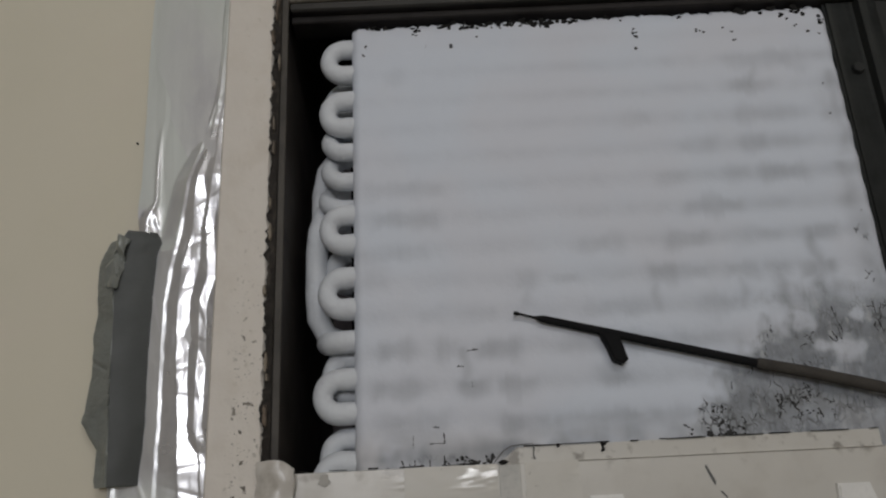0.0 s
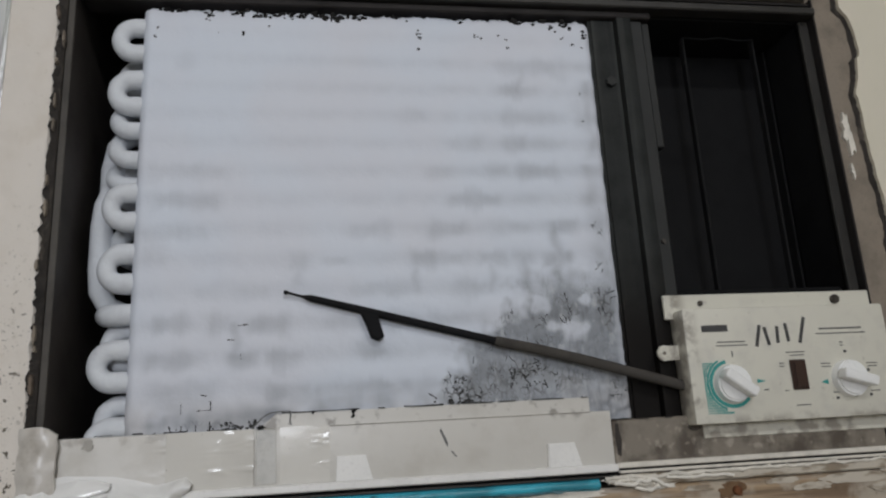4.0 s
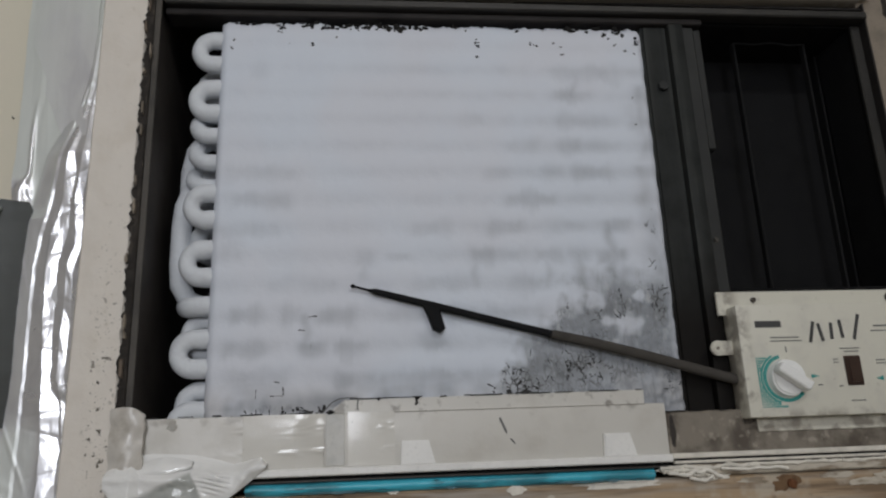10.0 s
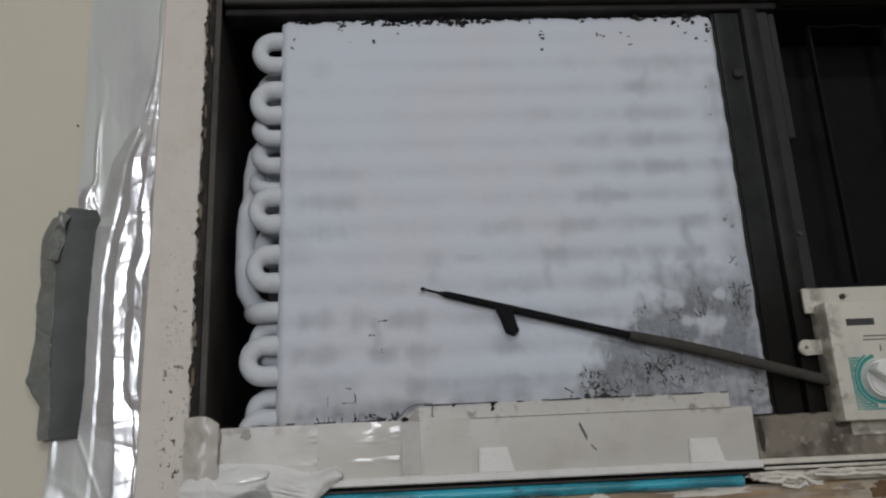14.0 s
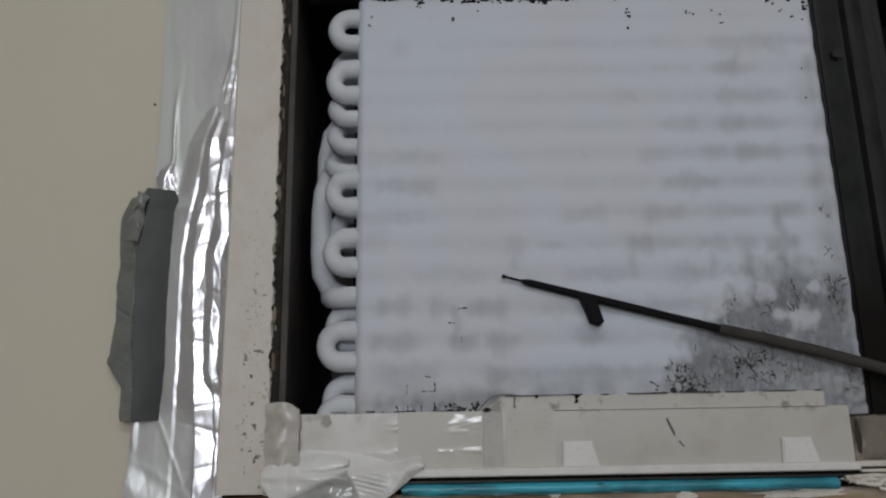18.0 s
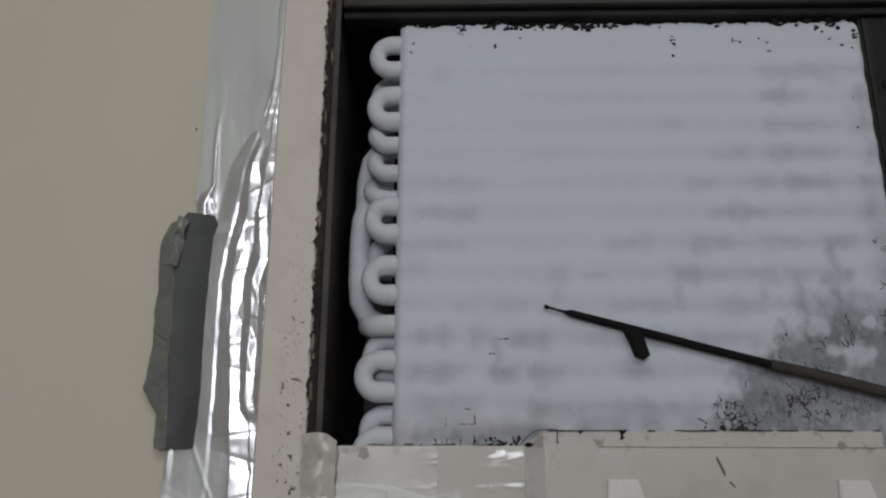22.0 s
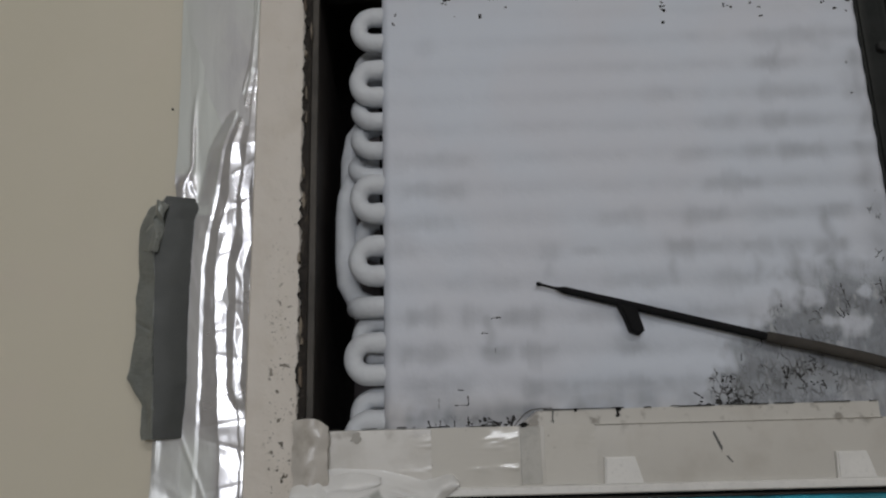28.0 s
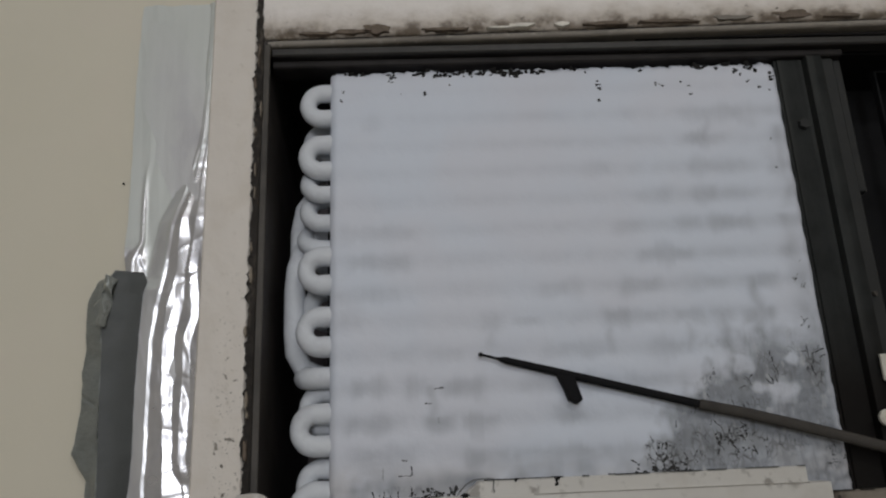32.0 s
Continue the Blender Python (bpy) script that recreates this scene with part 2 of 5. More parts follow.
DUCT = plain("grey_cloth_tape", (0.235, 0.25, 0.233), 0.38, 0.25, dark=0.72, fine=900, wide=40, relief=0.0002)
# darker copy for the facet turned from the light: shade held in the colour
DUCT_SHADED = plain("shaded_grey_cloth_tape", (0.07, 0.075, 0.073), 0.55, 0.1, dark=0.8, fine=900, wide=30, relief=0.0002)
DUCT.bump(DUCT.noise(70, 3, stretch=(0.7, 1, 1.2), shift=6.0), 0.0030)
DUCT_SHADED.bump(DUCT_SHADED.noise(50, 2, stretch=(0.6, 1, 0.8), shift=6.0), 0.0015)
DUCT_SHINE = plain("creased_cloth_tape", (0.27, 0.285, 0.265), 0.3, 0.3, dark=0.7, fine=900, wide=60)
FOIL = Mat("aluminium_foil", (0.64, 0.665, 0.635), 0.4, 0.9)
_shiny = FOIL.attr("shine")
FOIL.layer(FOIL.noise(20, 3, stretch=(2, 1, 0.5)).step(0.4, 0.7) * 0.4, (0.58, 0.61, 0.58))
# lighter colour where shine is high: part of the folds' sheen is painted
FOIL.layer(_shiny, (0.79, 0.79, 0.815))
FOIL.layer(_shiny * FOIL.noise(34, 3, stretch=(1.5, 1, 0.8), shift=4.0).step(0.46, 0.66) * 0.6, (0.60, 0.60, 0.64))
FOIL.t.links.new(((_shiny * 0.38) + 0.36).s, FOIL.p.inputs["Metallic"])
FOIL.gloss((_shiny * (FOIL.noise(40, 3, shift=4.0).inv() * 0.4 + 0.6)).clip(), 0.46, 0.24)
FOIL.bump(FOIL.noise(70, 3, stretch=(2.4, 1, 0.5), shift=17.0) * _shiny, 0.00022)
FOIL.bump(FOIL.noise(30, 2, stretch=(2, 1, 0.3), shift=3.0), 0.0004)
FILM = Mat("crumpled_clear_tape", (0.86, 0.855, 0.835), 0.14)
FILM.layer(FILM.noise(38, 4).step(0.45, 0.7) * 0.3, (0.77, 0.76, 0.73))
FILM.layer((FILM.attr("pocket") * (FILM.noise(60, 4, shift=8.0) * 0.7 + 0.45)).clip(), (0.33, 0.345, 0.32))
FILM.layer(FILM.attr("pocket") * FILM.noise(70, 4, stretch=(0.5, 1, 1.4), shift=28.0).step(0.52, 0.66) * 0.6, (0.24, 0.26, 0.24))
FILM.p.inputs["Transmission Weight"].default_value = 0.06
FILM.p.inputs["IOR"].default_value = 1.45
FILM.bump(FILM.noise(45, 2, stretch=(0.6, 1, 1.5)), 0.0010)
FLAP = Mat("dirty_clear_tape", (0.56, 0.53, 0.485), 0.28)
FLAP.layer(FLAP.noise(45, 4).step(0.45, 0.68) * 0.8, (0.36, 0.325, 0.275))
FLAP.bump(FLAP.noise(50, 3), 0.0010)
TRAY = Mat("tray_plastic", (0.59, 0.570, 0.525), 0.38)
TRAY.layer(TRAY.noise(35, 5).step(0.45, 0.75) * 0.5, (0.48, 0.45, 0.4))
TRAY.layer(TRAY.noise(80, 5, shift=3.0).step(0.55, 0.7) * TRAY.z.step(0.034, 0.046) * 0.7, (0.17, 0.15, 0.125))
TRAY.bump(TRAY.noise(200, 3), 0.0002)
TAB = plain("white_tab_plastic", (0.80, 0.79, 0.76), 0.4, dark=0.88, wide=40)
TAPE = Mat("glossy_clear_tape", (0.65, 0.63, 0.583), 0.12)
TAPE.layer(TAPE.noise(40, 4).step(0.45, 0.7) * 0.5, (0.58, 0.56, 0.51))
TAPE.layer(TAPE.noise(260, 3, shift=6.0).step(0.68, 0.74) * TAPE.noise(30, 2, shift=2.0).step(0.5, 0.62), (0.16, 0.14, 0.12))
TAPE.bump(TAPE.noise(26, 2, stretch=(0.5, 1, 1.6), shift=9.0), 0.00022)
TAPE.p.inputs["Specular IOR Level"].default_value = 0.5
TAPE_OLD = Mat("dull_clear_tape", (0.66, 0.64, 0.60), 0.30)
TAPE_OLD.layer(TAPE_OLD.noise(40, 4).step(0.42, 0.68) * 0.6, (0.53, 0.505, 0.455))
TAPE_OLD.layer((TAPE_OLD.noise(60, 4, shift=3.0) * TAPE_OLD.z.step(0.022, 0.042)).step(0.46, 0.62) * 0.6, (0.30, 0.27, 0.23))
TAPE_OLD.bump(TAPE_OLD.noise(60, 3), 0.0003)
TAPE_GREY = plain("grey_tape_film", (0.50, 0.488, 0.45), 0.35, dark=0.75, wide=60)
FLAP_DIRT = plain("grey_smear", (0.36, 0.34, 0.30), 0.4, dark=0.7, wide=150)
GRIME = Mat("grimy_metal", (0.215, 0.187, 0.15), 0.6)
GRIME.layer(GRIME.noise(45, 6).step(0.4, 0.66), (0.085, 0.068, 0.052))
GRIME.layer(GRIME.noise(120, 5, shift=5.0).step(0.54, 0.70) * 0.7, (0.38, 0.34, 0.28))
GRIME.bump(GRIME.noise(220, 4), 0.0005)

PANEL = Mat("panel_plastic", (0.635, 0.615, 0.53), 0.42)
PANEL.layer(PANEL.noise(45, 5).step(0.48, 0.75) * 0.6, (0.52, 0.5, 0.45))
PANEL.layer(PANEL.noise(140, 5, shift=2.0).step(0.63, 0.76) * 0.5, (0.3, 0.265, 0.22))
PANEL.layer(((PANEL.x + 0.089).step(0.012, 0.0) + PANEL.z.step(0.012, 0.001)).clip() * PANEL.noise(70, 4, shift=8.0).step(0.42, 0.62) * 0.7, (0.2, 0.17, 0.14))
PANEL.bump(PANEL.noise(500, 2), 0.00008)
KNOB = plain("knob_plastic", (0.84, 0.84, 0.82), 0.3, dark=0.93, wide=60)
TEAL = plain("teal_print", (0.04, 0.30, 0.275), 0.5, dark=0.8)
CAPTION = plain("faded_print", (0.13, 0.13, 0.125), 0.6, dark=0.8)
INK = plain("dark_print", (0.05, 0.05, 0.05), 0.6, dark=0.7)
SWITCH = plain("brown_switch", (0.045, 0.025, 0.018), 0.3, dark=0.7)
SCREW = plain("tarnished_screw", (0.09, 0.08, 0.07), 0.45, 0.7, dark=0.5, wide=200)
CYAN = Mat("cyan_film", (0.06, 0.45, 0.58), 0.35)
CYAN.layer(CYAN.noise(60, 5, stretch=(0.4, 1, 1)).step(0.46, 0.66) * 0.8, (0.035, 0.19, 0.24))
CYAN.layer(CYAN.noise(140, 4, stretch=(0.3, 1, 1.5), shift=5.0).step(0.60, 0.70) * 0.8, (0.03, 0.05, 0.055))
CYAN_DARK = plain("dirty_cyan_film", (0.03, 0.12, 0.15), 0.4, dark=0.5, wide=90)
WOOD = Mat("raw_board", (0.40, 0.29, 0.18), 0.7)
WOOD.layer(WOOD.noise(40, 5, stretch=(0.12, 1, 1.6), warp=0.6).step(0.42, 0.62), (0.17, 0.115, 0.07))
WOOD.layer((WOOD.noise(24, 5, shift=6.0) + (WOOD.x * 0.32)).step(0.58, 0.70) * 0.65, (0.50, 0.45, 0.37))
WOOD.layer(WOOD.noise(60, 5, shift=16.0).step(0.6, 0.7) * 0.5, (0.08, 0.055, 0.035))
WOOD.layer(WOOD.noise(26, 5, 0.6, stretch=(0.22, 1, 2.2), shift=26.0).step(0.44, 0.62) * (WOOD.x + 0.32).step(0.0, 0.12) * 0.75, (0.42, 0.38, 0.33))
WOOD.layer(WOOD.noise(60, 4, 0.6, stretch=(0.10, 1, 2.5), shift=46.0).step(0.58, 0.68) * 0.7, (0.09, 0.065, 0.04))
WOOD.bump(WOOD.noise(160, 4, stretch=(0.1, 1, 1.5)), 0.0005)
FLAKE = plain("flaking_paint", (0.74, 0.70, 0.62), 0.6, dark=0.7, wide=70)
SEALANT = plain("white_sealant", (0.80, 0.765, 0.69), 0.6, dark=0.85, wide=120)
LIP2 = Mat("flaking_rail_paint", (0.52, 0.47, 0.39), 0.7)
LIP2.layer(LIP2.noise(60, 5, stretch=(0.5, 1, 1.5)).step(0.48, 0.62), (0.26, 0.21, 0.15))
LIP2.bump(LIP2.noise(160, 4), 0.0006)
RUST = plain("rust", (0.16, 0.06, 0.02), 0.85, dark=0.4, wide=150, relief=0.0006)
RUST_STAIN = plain("rust_stain", (0.17, 0.10, 0.05), 0.85, dark=0.6, wide=150)
HOSE = plain("grey_hose", (0.12, 0.135, 0.122), 0.5, dark=0.75, wide=40)
GLOW = Mat("lit_tube", (0.9, 0.9, 0.85), 0.4)
GLOW.p.inputs["Emission Color"].default_value, GLOW.p.inputs["Emission Strength"].default_value = (1, 0.95, 0.86, 1), 3.0
FRAME = plain("window_paint", (0.75, 0.74, 0.72), 0.5)


# ---- mesh helpers ----
def box(bm, x0, x1, y0, y1, z0, z1, bevel=0.0, seg=1):
    made = bmesh.ops.create_cube(bm, size=1.0, matrix=Matrix.LocRotScale(((x0 + x1) / 2, (y0 + y1) / 2, (z0 + z1) / 2), None, (x1 - x0, y1 - y0, z1 - z0)))["verts"]
    if bevel:
        edges = list({e for v in made for e in v.link_edges})
        bmesh.ops.bevel(bm, geom=edges, offset=bevel, segments=seg, profile=0.6, affect="EDGES")
    return bm


def boxed(*a, **k):
    return box(bmesh.new(), *a, **k)


def tube(bm, pts, radii, sides=12):
    """A round tube along points, closed at both ends."""
    pts = [Vector(p) for p in pts]
    if not isinstance(radii, (list, tuple)):
        radii = [radii] * len(pts)
    rings, up = [], None
    for i, p in enumerate(pts):
        way = (pts[min(i + 1, len(pts) - 1)] - pts[max(i - 1, 0)]).normalized()
        if up is None:
            up = way.orthogonal().normalized()
        up = (up - way * up.dot(way)).normalized()
        side = way.cross(up)
        rings.append([bm.verts.new(p + (up * math.cos(a) + side * math.sin(a)) * radii[i]) for a in (2 * math.pi * k / sides for k in range(sides))])
    for a, b in zip(rings, rings[1:]):
        for k in range(sides):
            bm.faces.new((a[k], a[(k + 1) % sides], b[(k + 1) % sides], b[k]))
    bm.faces.new(rings[0][::-1])
    bm.faces.new(rings[-1])
    return bm


def disc(bm, x, y0, y1, z, r, sides=28, bevel=0.0, r_front=None):
    """A round body whose axis runs along y, its front at y0."""
    turn = Matrix.Translation((x, (y0 + y1) / 2, z)) @ pose(0, 0, 0, 90, 0, 0)
    made = bmesh.ops.create_cone(bm, cap_ends=True, segments=sides, radius1=r, radius2=r_front or r, depth=abs(y1 - y0), matrix=turn)["verts"]
    if bevel:
        rim = [e for e in {e for v in made for e in v.link_edges} if all(abs(v.co.y - y0) < 1e-5 for v in e.verts)]
        bmesh.ops.bevel(bm, geom=rim, offset=bevel, segments=2, affect="EDGES")
    return bm


def sheet(nu, nv, place, thick=0.001):
    """A skin over u, v in 0..1 with a back that lies thick behind it along y."""
    bm = bmesh.new()
    front = [[bm.verts.new(place(i / nu, j / nv)) for j in range(nv + 1)] for i in range(nu + 1)]
    for i in range(nu):
        for j in range(nv):
            bm.faces.new((front[i][j], front[i + 1][j], front[i + 1][j + 1], front[i][j + 1]))
    rim = [front[i][0] for i in range(nu + 1)] + [front[nu][j] for j in range(1, nv + 1)]
    rim += [front[i][nv] for i in range(nu - 1, -1, -1)] + [front[0][j] for j in range(nv - 1, 0, -1)]
    back = [bm.verts.new(v.co + Vector((0, thick, 0))) for v in rim]
    for k in range(len(rim)):
        n = (k + 1) % len(rim)
        bm.faces.new((rim[k], back[k], back[n], rim[n]))
    bm.faces.new(back[::-1])
    return bm


def slab(points, y0, y1, bevel=0.0):
    """A plate with the outline points (x, z), from y0 (front) to y1."""
    bm = bmesh.new()
    front = [bm.verts.new((x, y0, z)) for x, z in points]
    face = bm.faces.new(front)
    ext = bmesh.ops.extrude_face_region(bm, geom=[face])["geom"]
    bmesh.ops.translate(bm, verts=[v for v in ext if isinstance(v, bmesh.types.BMVert)], vec=(0, y1 - y0, 0))
    bmesh.ops.recalc_face_normals(bm, faces=bm.faces)
    if bevel:
        rim = [e for e in bm.edges if all(abs(v.co.y - y0) < 1e-6 for v in e.verts)]
        bmesh.ops.bevel(bm, geom=rim, offset=bevel, segments=2, affect="EDGES")
    return bm


def finish(name, bm, material, origin, smooth):
    bmesh.ops.translate(bm, verts=bm.verts, vec=-Vector(origin))
    bmesh.ops.recalc_face_normals(bm, faces=bm.faces)
    mesh = bpy.data.meshes.new(name)
    bm.to_mesh(mesh)
    bm.free()
    mesh.materials.append(material.m)
    if smooth:
        mesh.polygons.foreach_set("use_smooth", [True] * len(mesh.polygons))
        mesh.set_sharp_from_angle(angle=radians(smooth))
    return new(name, mesh)


def thing(name, origin, label, category, group="", kind=""):
    ob = new(name)
    ob.empty_display_size = 0.02
    ob.location = origin
    return tagged(ob, label, category, group, kind)


def origin_of(ob):
    p = Vector(ob.location)
    while ob.parent:
        ob = ob.parent
        p += Vector(ob.location)
    return p


def part(name, bm, material, parent, label="", smooth=35, kind=""):
    ob = finish(name, bm, material, origin_of(parent), smooth)
    ob.parent = parent
    return tagged(ob, label, kind=kind)


def solid(name, bm, material, origin, label, category, group="", kind="", smooth=35):
    ob = finish(name, bm, material, origin, smooth)
    ob.location = origin
    return tagged(ob, label, category, group, kind)


def wob(x, z, scale, seed=0.0):
    return noise.noise(Vector((x * scale, seed, z * scale)))


def fold(x, at, width, rise):
    return rise * math.exp(-(((x - at) / width) ** 2))


def along(z, table):
    """A value read off a short table that runs up the joint."""
    for (za, a), (zb, b) in zip(table, table[1:]):
        if z <= zb:
            f = min(1.0, max(0.0, (z - za) / (zb - za)))
            return a + (b - a) * f
    return table[-1][1]


def ease(a, b, x):
    f = min(1.0, max(0.0, (x - a) / (b - a)))
    return f * f * (3 - 2 * f)


def crumple(x, z, dx, dz, seed):
    """Random heights on a grid joined by flat facets, as in creased foil."""
    x, z = x / dx + 0.35 * math.sin(z / dz * 1.7), z / dz + 0.4 * math.sin(x / dx * 1.3)
    i, k = math.floor(x), math.floor(z)
    f, g = x - i, z - k
    h = [noise.cell(Vector((i + a + seed, k + b, seed))) for a in (0, 1) for b in (0, 1)]
    if f + g < 1:
        return h[0] + f * (h[2] - h[0]) + g * (h[1] - h[0])
    return h[3] + (1 - f) * (h[1] - h[3]) + (1 - g) * (h[2] - h[3])


def shard(x, z, w, h, y0, y1):
    """An irregular flat crumb."""
    n = 26
    seed = random.uniform(0, 50)
    pts = []
    for k in range(n):
        a = 2 * math.pi * k / n
        r = 1 + 0.55 * noise.noise(Vector((1.6 * math.cos(a), 1.6 * math.sin(a), seed))) + 0.3 * noise.noise(Vector((5 * math.cos(a), 5 * math.sin(a), seed)))
        pts.append((x + w * math.cos(a) * r, z + h * math.sin(a) * r))
    return slab(pts, y0, y1)


# ---- the room ----
EDGE_LINE = ((1.35, 0.646), (1.59, 0.645), (1.63, 0.646), (1.70, 0.647), (1.763, 0.648), (1.80, 0.647), (1.825, 0.6445), (1.866, 0.6435), (1.895, 0.6415), (1.912, 0.6480), (1.94, 0.6530), (1.96, 0.6525), (1.976, 0.6485), (1.985, 0.6430), (2.0, 0.6430), (2.026, 0.6480), (2.053, 0.6390), (2.2, 0.630))


def ragged(z):
    """Where the broken plaster ends beside the opening: long chips with sharp corners."""
    for k, (za, a) in enumerate(EDGE_LINE[:-1]):
        zb, b = EDGE_LINE[k + 1]
        if z <= zb:
            x = a + (b - a) * (z - za) / (zb - za)
            break
    else:
        x = EDGE_LINE[-1][1]
    return x + 0.0022 * (noise.cell(Vector((0, 0, z * 45))) - 0.5) * 0.6 + 0.0016 * wob(0, z, 70, 3.0) + 0.0010 * wob(0, z, 260, 6.0)


WALL_LEFT, WALL_RIGHT, WALL_TOP, WALL_FOOT = -0.10, 0.660, 2.12, 1.46
solid("wall_north", boxed(-2.2, WALL_LEFT, 0, 0.2, 0, 2.8), PLASTER, (-2.2, 0, 0), "cream plastered wall beside the opening", "wall", kind="structure")
solid("wall_north_above", boxed(WALL_LEFT, WALL_RIGHT, 0.002, 0.2, WALL_TOP, 2.8), PLASTER, (-0.1, 0, WALL_TOP), "cream plastered wall over the opening", "wall", kind="structure")
solid("wall_north_below", boxed(WALL_LEFT, WALL_RIGHT, 0.002, 0.2, 0, WALL_FOOT), PLASTER, (-0.1, 0, 0), "cream plastered wall under the opening", "wall", kind="structure")


def right_wall(u, v):
    z = 1.35 + 0.85 * v
    x0 = ragged(z)
    return (x0 + (2.2 - x0) * u**3, -0.003 + 0.003 * u, z)


solid("wall_north_right", sheet(24, 300, right_wall, 0.02), PLASTER, (0.63, 0, 1.35), "cream plastered wall with a broken edge", "wall", kind="structure")
box_b = box(boxed(0.68, 2.2, 0.02, 0.2, 1.35, 2.2), 0.660, 2.2, 0.0, 0.2, 0, 1.35)
box(box_b, 0.660, 2.2, 0.0, 0.2, 2.2, 2.8)
solid("wall_north_core", box_b, PLASTER, (0.63, 0, 0), "cream plastered wall", "wall", kind="structure")
fill = bmesh.new()
box(fill, -0.10, 0.66, 0.034, 0.2, 1.46, 1.562), box(fill, -0.10, 0.66, 0.034, 0.2, 1.989, 2.12)
box(fill, -0.10, -0.056, 0.034, 0.2, 1.562, 1.989), box(fill, 0.614, 0.66, 0.04, 0.2, 1.562, 1.989)
solid("opening_fill", fill, CEMENT, (0, 0.034, 1.46), "rough cement filling round the chassis", "wall", kind="structure")
solid("wall_west", boxed(-2.4, -2.2, -2.5, 0.2, 0, 2.8), ROOM, (-2.4, -2.5, 0), "plain off-white side wall", "wall", kind="structure")
solid("wall_east", boxed(2.2, 2.4, -2.5, 0.2, 0, 2.8), ROOM, (2.2, -2.5, 0), "plain off-white side wall", "wall", kind="structure")
back = bmesh.new()
box(back, -2.2, -0.34, -2.5, -2.3, 0, 2.8), box(back, 0.10, 2.2, -2.5, -2.3, 0, 2.8)
box(back, -0.34, 0.10, -2.5, -2.3, 0, 1.65), box(back, -0.34, 0.10, -2.5, -2.3, 2.35, 2.8)
solid("wall_south", back, ROOM, (0, -2.5, 0), "plain off-white wall with a window opening", "wall", kind="structure")
solid("floor", boxed(-2.4, 2.4, -2.5, 0.2, -0.1, 0), FLOOR, (0, 0, -0.1), "plain tiled floor", "floor", kind="structure")
solid("ceiling", boxed(-2.4, 2.4, -2.5, 0.2, 2.8, 2.9), ROOM, (0, 0, 2.8), "plain white ceiling", "ceiling", kind="structure")
win = thing("window_1", (-0.12, -2.4, 1.65), "white painted window behind the viewer", "window", kind="structure")
for a in ((-0.34, -0.31, 1.65, 2.35), (0.07, 0.10, 1.65, 2.35), (-0.31, 0.07, 1.65, 1.68), (-0.31, 0.07, 2.32, 2.35), (-0.31, 0.07, 1.985, 2.015)):
    part("window_frame", boxed(a[0], a[1], -2.44, -2.38, a[2], a[3], bevel=0.004), FRAME, win)

# ---- wooden surround of the opening ----
def left_strip(u, v):
    z = 1.5605 + 0.5995 * v
    x = -0.0945 + 0.0370 * u
    if u > 0.9:
        x += 0.002 * wob(0, z, 70, 2.0) + 0.0012 * wob(0, z, 220, 5.0)
    return (x, -0.020 + 0.0006 * wob(x, z, 60) + (0.002 if u in (0.0, 1.0) else 0), z)


strip = thing("painted_batten", (-0.075, -0.02, 1.557), "white painted wooden batten with mould specks", "batten")
part("board", sheet(24, 200, left_strip, 0.03), STRIP, strip)


def mould_edge(u, v):
    z = 1.60 + 0.50 * v
    left = -0.0578 + 0.0030 * wob(0, z, 45, 7.0) + 0.0030 * wob(0, z, 170, 17.0) + 0.0012 * wob(0, z, 520, 27.0)
    x = left + (-0.0535 - left) * u
    return (x, -0.0214 + 0.006 * u + 0.0012 * wob(u * 9, z, 150, 3.0), z)


part("flaked_edge", sheet(5, 420, mould_edge, 0.02), EDGE, strip, "dark mouldy flaked inner edge")
random.seed(77)
for _ in range(14):
    z = random.uniform(1.61, 1.97)
    part("paint_flake", shard(-0.0572 + random.gauss(0.0012, 0.0014), z, random.uniform(0.0005, 0.0011), random.uniform(0.002, 0.007), -0.0232, -0.0195), random.choice((CLOD, CEMENT, CEMENT)), strip, "loose flake of paint at the edge")


def lintel(u, v):
    x = -0.055 + 0.675 * u
    low = 1.9868 + 0.0105 * u + 0.0010 * wob(x, 0, 22, 4.0) + 0.0010 * wob(x, 0, 90, 8.0)
    z = low + (2.125 - low) * v * v
    near = max(0.0, 1 - (z - low) / 0.012)
    return (x, -0.016 + 0.0012 * wob(x, z, 40, 2.0) + near * (0.0016 * wob(x, z, 110, 5.0) + 0.0010 * wob(x, z, 240, 9.0)) + 0.004 * near ** 3, z)


top = thing("painted_lintel", (-0.05, -0.016, 1.982), "white painted lintel board with a dirty flaking lower edge", "lintel")
part("board", sheet(260, 60, lintel, 0.03), LINTEL, top, smooth=60)


def trim_rail(u, v):
    """A rounded dusty trim rail that follows the lintel's lower edge."""
    x = -0.0505 + 0.6535 * u
    a = math.pi * (v - 0.5)
    return (x, -0.0105 - 0.0032 * math.cos(a) + 0.0003 * wob(x, v, 60, 1.0), 1.9818 + 0.0105 * u + 0.0029 * math.sin(a) + 0.0003 * wob(x, 0, 40, 6.0))


